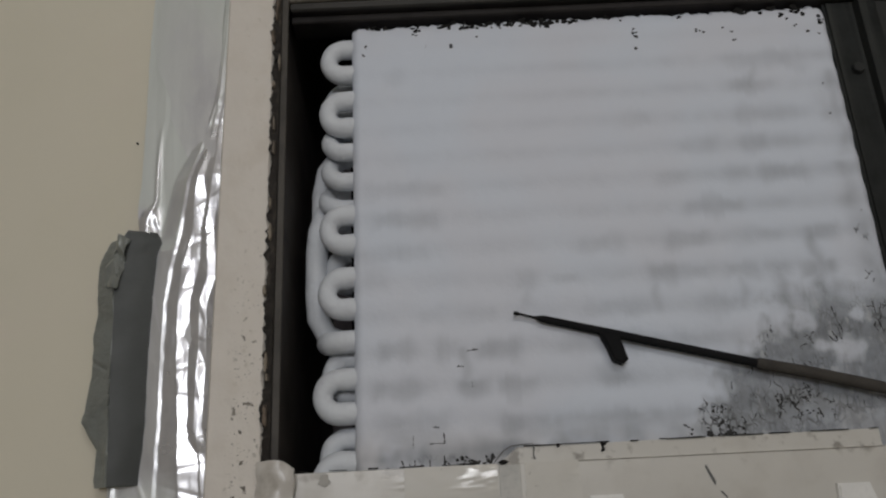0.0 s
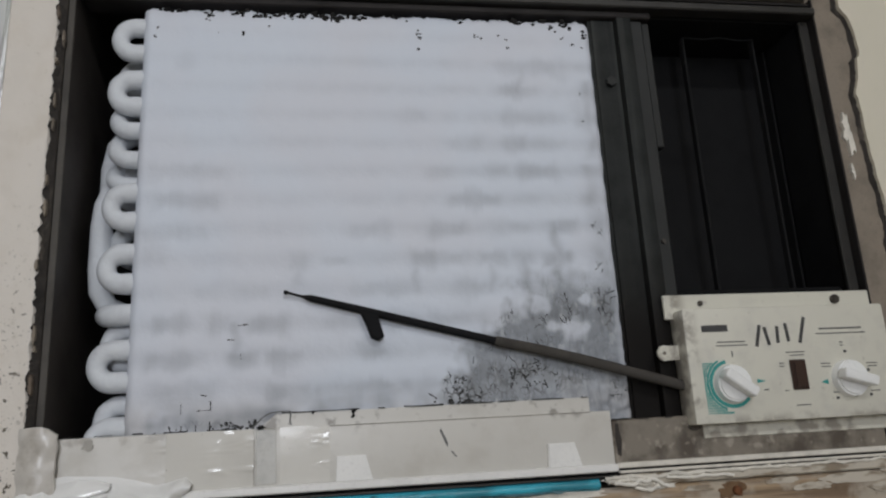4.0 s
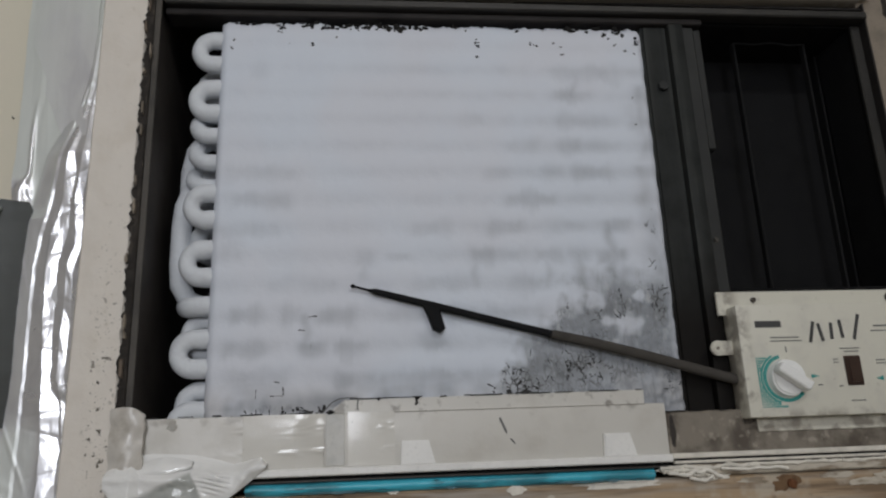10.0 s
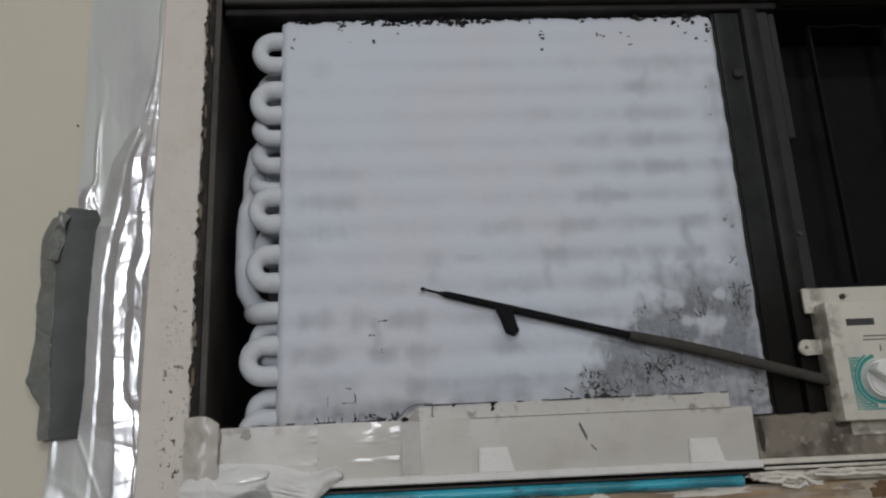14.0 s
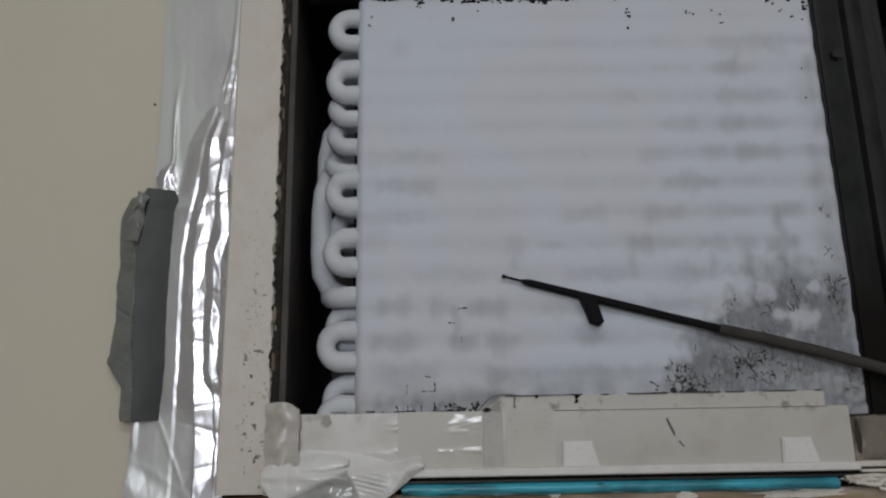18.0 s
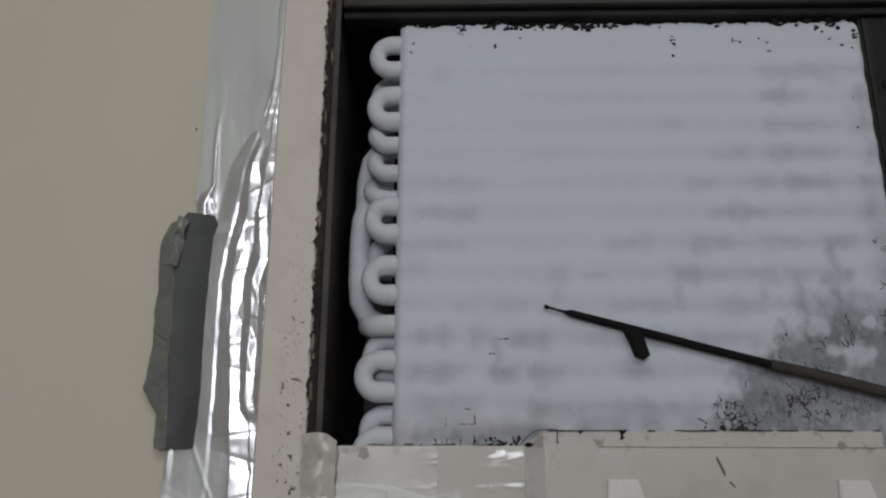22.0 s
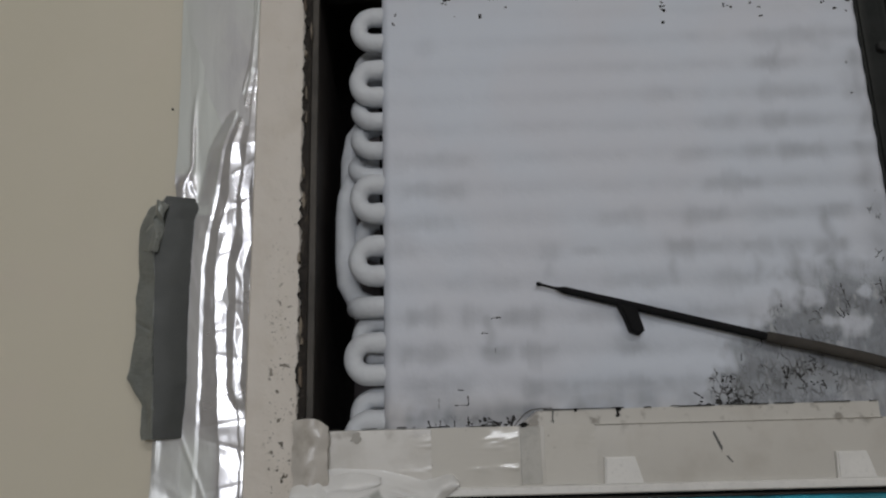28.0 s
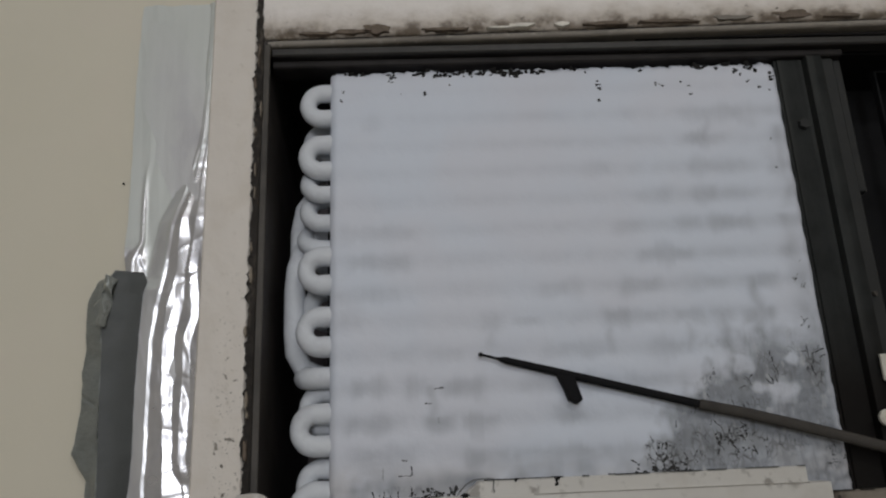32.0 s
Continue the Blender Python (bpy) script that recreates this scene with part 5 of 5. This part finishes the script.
def blob(u, v):
    """The bulging sheet: a straggling fan from the batten to a folded tip on the tray."""
    x = -0.060 + 0.112 * u
    low = along(x, ((-0.060, 1.566), (-0.052, 1.5565), (-0.04, 1.5515), (-0.02, 1.5470), (0.002, 1.5475), (0.018, 1.5525), (0.034, 1.5620), (0.046, 1.5725), (0.052, 1.577)))
    high = along(x, ((-0.060, 1.580), (-0.052, 1.588), (-0.03, 1.590), (0.0, 1.588), (0.015, 1.5845), (0.028, 1.5805), (0.040, 1.5835), (0.047, 1.5850), (0.052, 1.580)))
    low += 0.0008 * wob(x, 0, 130, 5.0)
    z = low + (high - low) * v
    seat = along(x, ((-0.060, -0.0212), (-0.042, -0.0212), (-0.036, -0.0168), (0.052, -0.0166)))
    swell = math.sin(math.pi * min(1, max(0, 0.12 + 0.88 * v))) ** 0.9 * (1 - v ** 4)
    calm = 1 - v ** 6
    y = seat - 0.0085 * swell * math.sin(math.pi * min(1, max(0, 0.1 + 0.82 * u))) ** 0.5 - 0.003 * (1 - v) ** 2
    ridge = along(x, ((-0.06, 1.575), (-0.012, 1.571), (0.022, 1.574), (0.05, 1.581)))
    y -= calm * (fold(z, ridge, 0.0045, 0.0030) + fold(x - 0.6 * (z - 1.56), 0.030, 0.004, 0.0022))
    ripple = math.exp(-(((x - 0.0155) / 0.0085) ** 2) - ((z - 1.569) / 0.0065) ** 2)
    y -= ripple * (0.0025 + 0.0013 * math.sin((z + 0.25 * x) * 1700 + 3 * wob(x, z, 60, 3.0)))
    y += 0.0012 * pocket_at(x, z)
    y += calm * (0.0014 * (crumple(x, z, 0.016, 0.011, 5.0) - 0.8) + 0.0006 * (crumple(x, z, 0.007, 0.005, 25.0) - 0.5))
    return (x, y, z)


def lobe(u, v):
    """The white folded leaf that lies over the pocket."""
    x = -0.0405 + 0.040 * u
    low = along(x, ((-0.0405, 1.5795), (-0.036, 1.5725), (-0.020, 1.5745), (-0.003, 1.5785), (0.0, 1.5800)))
    high = along(x, ((-0.0405, 1.5800), (-0.034, 1.5850), (-0.022, 1.5872), (-0.010, 1.5862), (0.0, 1.5835)))
    z = low + (high - low) * v
    return (x, -0.0250 - 0.0012 * math.sin(math.pi * v) * math.sin(math.pi * (0.12 + 0.8 * u)) + 0.0050 * v**2 + 0.0010 * (crumple(x, z, 0.011, 0.006, 11.0) - 0.5), z)


def corner_film(u, v):
    x = -0.060 + 0.024 * u + 0.002 * wob(0, v, 7, 1.0)
    z = 1.5600 + 0.0642 * v - 0.030 * max(0, v - 0.8) * max(0, 1.7 * u - 0.7) ** 2 - 0.008 * max(0, v - 0.8) * (1 - u) + 0.0012 * wob(x, 0, 120, 6.0)
    return (x, -0.0235 - 0.003 * math.sin(math.pi * u) + 0.0015 * wob(x, z, 90, 3.0), z)


film_tape = thing("crumpled_tape", (-0.01, -0.025, 1.5522), "crumpled translucent packing tape over the lower corner", "tape")
bulge = part("bulge", sheet(140, 80, blob, 0.001), FILM, film_tape, smooth=30)
bulge.data.attributes.new("pocket", "FLOAT", "POINT").data.foreach_set("value", [pocket_at(v.co.x - 0.01, v.co.z + 1.5522) for v in bulge.data.vertices])
part("folded_lobe", sheet(40, 24, lobe, 0.002), FILM, film_tape, "white folded end of the tape", smooth=40)
part("upright_flap", sheet(16, 40, corner_film, 0.003), FLAP, film_tape, "dirty upright flap of tape", smooth=60)

# ---- foil and cloth tape on the left joint ----
foil = thing("foil_tape", (-0.125, -0.006, 1.50), "crinkled aluminium foil tape sealing the joint to the wall", "foil tape")


# the folds run up the joint: where each lies, as x against z
THIN = ((1.46, -0.1315), (1.65, -0.1315), (1.70, -0.1325), (1.735, -0.1330), (1.758, -0.1310), (1.775, -0.1280), (1.812, -0.1210), (1.835, -0.1160), (1.851, -0.1110), (1.894, -0.1008), (1.944, -0.0995), (2.03, -0.0980))
MAIN_L = ((1.46, -0.112), (1.594, -0.1145), (1.631, -0.1170), (1.673, -0.1200), (1.700, -0.1225), (1.735, -0.1240), (1.762, -0.1225), (1.789, -0.1160), (1.812, -0.1140), (1.828, -0.1115), (1.851, -0.1060), (1.894, -0.1005), (1.944, -0.0990), (2.03, -0.0970))
MAIN_R = ((1.46, -0.103), (1.594, -0.1010), (1.631, -0.1040), (1.640, -0.1110), (1.673, -0.1130), (1.700, -0.1140), (1.735, -0.1155), (1.762, -0.1100), (1.789, -0.1095), (1.812, -0.1055), (1.828, -0.1070), (1.851, -0.1020), (1.894, -0.0972), (1.944, -0.0962), (2.03, -0.0950))
SECOND = ((1.46, -0.1000), (1.631, -0.1030), (1.649, -0.1075), (1.673, -0.1075), (1.700, -0.1070), (1.735, -0.1085), (1.752, -0.1030), (1.789, -0.1065), (1.83, -0.1000), (2.03, -0.0948))
VALLEY = ((1.46, -0.146), (1.775, -0.1430), (1.789, -0.1390), (1.812, -0.1360), (1.828, -0.1335), (1.851, -0.1230), (1.894, -0.1110), (1.944, -0.1050), (2.03, -0.1030))
FOIL_EDGE = ((1.46, -0.160), (1.606, -0.163), (1.616, -0.163), (1.622, -0.155), (1.785, -0.155), (1.800, -0.158), (1.85, -0.1585), (1.95, -0.161), (2.03, -0.160))


def foil_profile(x, z):
    """The skin's depth across the joint, as a chain of slopes that turn to the light and away from it."""
    up = ease(1.775, 1.83, z)
    jog = 0.0007 * wob(0, z, 70, 4.0) + 0.0005 * wob(0, z, 190, 5.0)
    t0 = along(z, THIN) + jog
    m0, m1 = along(z, MAIN_L) + 0.0006 * wob(0, z, 90, 9.0), along(z, MAIN_R) + 0.0009 * wob(0, z, 110, 12.0)
    s0 = max(m1 + 0.0012, along(z, SECOND) + 0.0006 * wob(0, z, 120, 15.0))
    s1 = min(s0 + 0.0058, -0.0965)
    v0 = along(z, VALLEY)
    low = ease(1.625, 1.600, z)
    steps = [
        (-0.165, -0.03 - 0.03 * low),
        (v0, (-0.12 - 0.62 * up) * (1 - 0.6 * low)),
        (max(v0 + 0.001, t0 - 0.0014), 0.13 * (1 - 0.7 * up)),
        (max(v0 + 0.003, t0 + 0.0014), (-0.15 - 0.25 * up * ease(-0.104, -0.108, v0)) * (1 - 0.5 * low)),
        (m0 - 0.0013, -0.45 + 0.2 * low), (m0, 0.10 + 0.055 * ease(1.70, 1.66, z)), (m1, -0.24), (s0, 0.09), (max(s1, s0 + 0.001), -0.20), (-0.0972, 0.10),
    ]
    y = -0.0030
    for k, (a, slope) in enumerate(steps):
        b = steps[k + 1][0] if k + 1 < len(steps) else -0.0930
        if x > a:
            y += slope * max(0.0, min(x, b) - a)
    return max(y, -0.0185)


def foil_skin(u, v):
    z = 1.46 + 0.567 * v
    left = along(z, FOIL_EDGE) + 0.0010 * wob(0, z, 40, 2.0)
    x = left + (-0.0935 - left) * u
    y = foil_profile(x, z)
    down = ease(1.80, 1.755, z)
    right = ease(-0.136, -0.118, x)
    # facets and short cross creases in the bright folds
    y += down * (0.25 + 0.75 * right) * (1 - 0.62 * ease(1.69, 1.655, z)) * (0.00085 * (crumple(x, z, 0.010, 0.022, 3.0) - 0.5) + 0.00036 * (crumple(x, z, 0.0055, 0.009, 8.0) - 0.5))
    for zc, tilt in ((1.578, 0.2), (1.606, -0.3), (1.622, 0.15), (1.640, 0.35), (1.668, -0.2), (1.690, 0.2), (1.708, -0.3), (1.748, 0.25), (1.781, 0.5), (1.806, 0.6)):
        y += 0.0003 * right * fold(z, zc + tilt * (x + 0.11), 0.0011, 1.0)
    # the flatter piece on the wall below, folded along two slanting lines
    if z < 1.625:
        f = ease(1.622, 1.606, z)
        slant = (z - 1.585) + 0.61 * (x + 0.161)
        y -= f * (0.0024 * ease(0.0, -0.020, slant) + 0.0003 * fold(slant, 0.0, 0.004, 1.0)) * ease(-0.108, -0.122, x)
        y -= f * 0.0003 * fold(x + 0.137 - 0.44 * (1.600 - z), 0.0, 0.0018, 1.0) * ease(1.560, 1.575, z)
        y -= f * 0.0010 * fold(x, -0.1605, 0.0022, 1.0) * ease(1.585, 1.60, z)
        y += f * 0.0009 * (crumple(x, z, 0.015, 0.016, 31.0) - 0.5) * ease(1.60, 1.57, z)
    # the crease over the cloth patch, gathered into a bright knot
    if z > 1.785:
        line = -0.1455 - 0.0008 * math.sin((z - 1.83) * 60) - 0.006 * ease(1.815, 1.797, z)
        y -= (0.0016 + 0.0016 * ease(1.82, 1.80, z)) * fold(x, line, 0.0016 + 0.003 * ease(1.815, 1.797, z), 1.0) * ease(1.885, 1.835, z)
        y += 0.0012 * (crumple(x, z, 0.006, 0.007, 61.0) - 0.5) * ease(1.815, 1.80, z) * ease(-0.138, -0.144, x)
        y += 0.0004 * (crumple(x, z, 0.010, 0.060, 41.0) - 0.5)
    return (x, min(y, -0.0012), z + (0.005 * wob(x, 0, 50, 9.0) if v > 0.99 else 0))


def shine_at(x, z):
    """Bare bright foil below and along the folds; above and to the wall a dull film covers it. Crease, knot and dip
    also put sheen and shade into colour and finish.
    """
    ridge = along(z, VALLEY) + 0.0125
    bare = ease(ridge - 0.002, ridge + 0.003, x) * (1 - 0.45 * ease(1.86, 1.93, z))
    knot = ease(1.812, 1.803, z) * ease(-0.139, -0.143, x)
    crease = 0.8 * fold(x, -0.1455, 0.0016, 1.0) * ease(1.87, 1.84, z)
    dip = 0.65 * ease(ridge - 0.0135, ridge - 0.009, x) * ease(ridge + 0.001, ridge - 0.003, x) * ease(1.775, 1.79, z) * ease(1.95, 1.90, z)
    bare = max(bare, dip)
    plain_part = 0.68 * ease(1.625, 1.600, z) * ease(-0.112, -0.122, x)
    return min(1.0, max(bare if z > 1.775 else 0.75 + 0.25 * bare, knot, crease)) - plain_part


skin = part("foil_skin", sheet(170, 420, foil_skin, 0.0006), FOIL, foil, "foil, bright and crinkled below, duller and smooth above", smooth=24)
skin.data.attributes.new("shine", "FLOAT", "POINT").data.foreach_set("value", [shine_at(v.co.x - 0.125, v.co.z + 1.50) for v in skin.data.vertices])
part("screw_head", disc(bmesh.new(), -0.132, -0.013, -0.004, 1.5460, 0.0020, 8, bevel=0.0006), SCREW, foil, "small dark screw through the foil")
part("screw_head", disc(bmesh.new(), -0.1115, -0.018, -0.006, 1.5460, 0.0042, 7, bevel=0.001), SCREW, foil, "dark screw through the foil")

patch = thing("cloth_tape_patch", (-0.158, -0.012, 1.607), "patch of grey cloth tape with a folded edge", "tape")


PATCH_L = ((1.612, -0.1700), (1.636, -0.1712), (1.654, -0.1825), (1.685, -0.1795), (1.764, -0.1815), (1.782, -0.1745), (1.7885, -0.1640))
PATCH_R = ((1.612, -0.1430), (1.653, -0.1415), (1.700, -0.1432), (1.771, -0.1425), (1.781, -0.1392), (1.7885, -0.1425))
PATCH_RIDGE = ((1.612, -0.1590), (1.684, -0.1630), (1.740, -0.1660), (1.771, -0.1675), (1.7885, -0.1600))


def patch_edge(z):
    return along(z, PATCH_L), along(z, PATCH_R) + 0.0006 * wob(0, z, 70, 5.0), along(z, PATCH_RIDGE) + 0.0005 * wob(0, z, 60, 8.0)


def patch_face(u, v):
    z = 1.612 + 0.1765 * v
    left, rightx, ridge = patch_edge(z)
    x = left + (rightx - left) * u
    y = -0.0045 - 0.0090 * ((x - left) / (ridge - left) if x < ridge else (rightx - x) / (rightx - ridge))
    y += 0.0010 * wob(x, z, 45, 3.0) + 0.0026 * (crumple(x, z, 0.014, 0.026, 23.0) - 0.5) * (1 if x < ridge else 0.3)
    y += 0.0022 * (crumple(x, z, 0.006, 0.012, 29.0) - 0.5) * ease(1.662, 1.645, z) * ease(0.6, 0.3, u)
    y += 0.0016 * fold(z, 1.690 - 0.5 * (x + 0.17), 0.0016, 1.0) * ease(ridge, ridge - 0.004, x)
    return (x + (0.0010 * wob(0, z, 120, 33.0) if u < 0.05 else 0), y, z + 0.0008 * wob(x, 0, 80, 2.0))


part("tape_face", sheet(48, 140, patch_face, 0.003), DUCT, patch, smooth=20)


def patch_shaded_facet(u, v):
    z = 1.6125 + 0.1755 * v
    left, rightx, ridge = patch_edge(z)
    x = ridge + (rightx - ridge) * u + 0.0005
    return (x, -0.0148 + 0.0095 * u - 0.001 * math.sin(math.pi * u) + 0.0005 * wob(x, z, 60, 13.0), z)


# skin over the right facet that carries its shade as a darker colour
part("shaded_facet", sheet(20, 90, patch_shaded_facet, 0.002), DUCT_SHADED, patch, "right facet of the cloth tape, its shade put into the colour", smooth=50)


def patch_fold(u, v):
    z = 1.748 + 0.037 * v - 0.004 * u
    x = -0.1765 + 0.010 * v + (0.0135 - 0.005 * v) * u + 0.0012 * wob(0, z, 130, 4.0)
    return (x, -0.0095 - 0.0050 * u - 0.0030 * math.sin(math.pi * u) + 0.0050 * (crumple(x, z, 0.0065, 0.010, 6.0) - 0.5), z)


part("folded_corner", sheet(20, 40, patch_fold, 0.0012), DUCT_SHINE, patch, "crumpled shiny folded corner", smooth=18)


# ---- control panel ----
panel = thing("control_panel", (0.515, -0.02, 1.597), "off-white plastic control panel with two knobs and a rocker switch", "control panel")
part("faceplate", boxed(0.4235, 0.6015, -0.0275, -0.004, 1.6000, 1.6900, bevel=0.0022, seg=2), PANEL, panel)
part("mounting_flange", boxed(0.4165, 0.6035, -0.012, -0.009, 1.684, 1.7040, bevel=0.0005), PANEL, panel, "thin upper flange")
part("lower_flange", boxed(0.4355, 0.602, -0.0145, -0.0118, 1.5895, 1.6000, bevel=0.0006), PANEL, panel, "thin lower flange")
ear_b = disc(bmesh.new(), 0.4115, -0.014, -0.0115, 1.657, 0.0062, 20)
box(ear_b, 0.4115, 0.426, -0.0137, -0.0117, 1.6512, 1.6628)
ear = part("ear", ear_b, PANEL, panel, "small screw ear")
part("screw_hole", disc(bmesh.new(), 0.411, -0.0146, -0.0138, 1.657, 0.0014, 12), GRIME, ear)
part("screw", disc(bmesh.new(), 0.448, -0.0145, -0.0118, 1.6965, 0.0022, 12, bevel=0.0005), SCREW, panel)
part("screw", disc(bmesh.new(), 0.5700, -0.0155, -0.0118, 1.6970, 0.0038, 14, bevel=0.0008), SCREW, panel, "large dark screw")
FACE = -0.0277
SHIFT = -0.003


def mark(name, bm, material, parent=None, label=""):
    return part(name, bm, material, parent or panel, label, smooth=0)


def bar(x, z, w, h, tilt=0.0):
    c, s = math.cos(radians(tilt)), math.sin(radians(tilt))
    return slab([(x + SHIFT + dx * c - dz * s, z + 0.002 + dx * s + dz * c) for dx, dz in ((-w / 2, -h / 2), (w / 2, -h / 2), (w / 2, h / 2), (-w / 2, h / 2))], FACE - 0.0003, FACE + 0.0006)


def arc(x, z, r0, r1, a0, a1, n=24):
    ring = [(x + r1 * math.cos(radians(a0 + (a1 - a0) * k / n)), z + r1 * math.sin(radians(a0 + (a1 - a0) * k / n))) for k in range(n + 1)]
    ring += [(x + r0 * math.cos(radians(a1 + (a0 - a1) * k / n)), z + r0 * math.sin(radians(a1 + (a0 - a1) * k / n))) for k in range(n + 1)]
    return slab(ring, FACE - 0.0003, FACE + 0.0006)


def knob(x, z, turn):
    body = disc(bmesh.new(), x, -0.0345, -0.0275, z, 0.0150, 40, bevel=0.0014, r_front=0.0138)
    k = part("knob", body, KNOB, panel, "white round knob")
    grip = boxed(-0.0145, 0.0145, -0.045, -0.034, -0.0042, 0.0042, bevel=0.0024, seg=3)
    bmesh.ops.transform(grip, matrix=Matrix.Translation((x, 0, z)) @ pose(0, 0, 0, 0, turn, 0), verts=grip.verts)
    part("grip", grip, KNOB, k, "raised finger grip")


knob(0.4570, 1.6300, 36)
knob(0.5585, 1.6300, 16)
mark("dial_ring", arc(0.4570, 1.6300, 0.0160, 0.0186, 100, 318), TEAL, label="teal temperature ring")
mark("dial_ring", arc(0.4570, 1.6300, 0.0193, 0.0208, 118, 250), TEAL)
dots = bmesh.new()
for i in range(13):
    for k in range(21):
        x, z = 0.4350 + 0.0018 * i, 1.6080 + 0.0019 * k
        away = math.hypot(x - 0.4570, z - 1.6300)
        if 0.0212 < away < 0.036 and x < 0.4560:
            r = 0.00085 * (1.15 - 0.7 * (away - 0.0212) / 0.0148)
            dots.faces.new([dots.verts.new((x + r * math.cos(a), FACE - 0.0001, z + r * math.sin(a))) for a in (math.pi * q / 3 for q in range(6, 0, -1))])
mark("halftone", dots, TEAL, label="teal printed dots fading outwards")
mark("printed_wedge", slab([(0.4790, 1.6325), (0.4860, 1.6310), (0.4790, 1.6295)], FACE - 0.0003, FACE + 0.0006), TEAL)
mark("printed_wedge", slab([(0.5340, 1.6280), (0.5400, 1.6300), (0.5400, 1.6260)], FACE - 0.0003, FACE + 0.0006), TEAL)
# maker's mark as a plain dark bar, captions as thin bars
mark("maker_mark", bar(0.452, 1.6715, 0.022, 0.0052), INK, label="dark printed mark")
for x, z, w, h in ((0.4645, 1.6605, 0.024, 0.0011), (0.465, 1.6577, 0.027, 0.0009), (0.562, 1.6685, 0.038, 0.0016), (0.5615, 1.6645, 0.044, 0.0011), (0.5185, 1.6505, 0.017, 0.001), (0.5195, 1.648, 0.012, 0.001), (0.5185, 1.609, 0.012, 0.001), (0.505, 1.642, 0.004, 0.001), (0.505, 1.6395, 0.004, 0.001), (0.506, 1.6205, 0.003, 0.001), (0.5435, 1.6405, 0.008, 0.001), (0.5435, 1.638, 0.008, 0.001), (0.5845, 1.6395, 0.009, 0.001), (0.5845, 1.637, 0.009, 0.001), (0.5835, 1.6175, 0.008, 0.001), (0.5495, 1.6175, 0.007, 0.001), (0.5605, 1.657, 0.003, 0.001), (0.5605, 1.6545, 0.003, 0.001), (0.464, 1.651, 0.0008, 0.006), (0.4885, 1.622, 0.004, 0.001)):
    mark("caption_bar", bar(x, z, w, h * 0.75), CAPTION)
for x, z in ((0.5595, 1.6515), (0.5775, 1.636), (0.576, 1.6165), (0.546, 1.6150)):
    mark("position_dot", disc(bmesh.new(), x, FACE - 0.0003, FACE + 0.0006, z, 0.0012, 12), INK)
# hand-drawn marker strokes, as plain upright bars
for x, z, h, a in ((0.4885, 1.664, 0.013, -16), (0.496, 1.6635, 0.011, 10), (0.5055, 1.6645, 0.010, -4), (0.514, 1.666, 0.011, 4), (0.5275, 1.6675, 0.016, -18)):
    mark("marker_bar", bar(x, z + 0.0005, 0.0026, h * 1.35, a), INK, label="black marker stroke")
switch = part("switch_bezel", boxed(0.5085, 0.5225, -0.0292, -0.0275, 1.6228, 1.6465, bevel=0.0008), SWITCH, panel, "dark brown rocker switch")
part("rocker", slab([(0.5098, 1.6242), (0.5212, 1.6242), (0.5212, 1.6450), (0.5098, 1.6450)], -0.0312, -0.029, 0.0012), SWITCH, switch)

# ---- hose ----
solid("drain_hose", tube(bmesh.new(), [(0.600, 0.014, 1.611), (0.612, 0.002, 1.610), (0.620, -0.008, 1.607), (0.632, -0.012, 1.600), (0.642, -0.013, 1.588), (0.650, -0.013, 1.569), (0.655, -0.013, 1.548), (0.659, -0.013, 1.52), (0.663, -0.013, 1.40), (0.664, -0.013, 1.0), (0.664, -0.013, 0.0)], 0.0066, 16), HOSE, (0.66, -0.01, 0), "grey rubber hose running down beside the jamb", "hose", smooth=60)
solid("wall_nail", disc(bmesh.new(), 0.725, -0.006, 0.0, 1.691, 0.002, 10, bevel=0.0004), SCREW, (0.725, 0, 1.691), "small dark nail in the plaster", "nail")

for x, z, r in ((-0.150, 1.912, 0.0010), (-0.150, 1.906, 0.0008), (-0.165, 1.864, 0.0006)):
    solid("wall_speck", disc(bmesh.new(), x, -0.0026, 0.0005, z, r, 9), SOOT, (x, 0, z), "tiny black speck on the cream wall", "stain", group="specks on the wall")

# ---- lamp ----
lamp = thing("tube_lamp", (0.55, -1.75, 2.8), "white tube lamp under the ceiling", "lamp")
part("housing", boxed(-0.07, 1.17, -1.79, -1.71, 2.755, 2.80, bevel=0.006), FRAME, lamp)
part("tube", tube(bmesh.new(), [(-0.04, -1.75, 2.735), (1.14, -1.75, 2.735)], 0.013, 14), GLOW, lamp, "glowing tube", smooth=60)
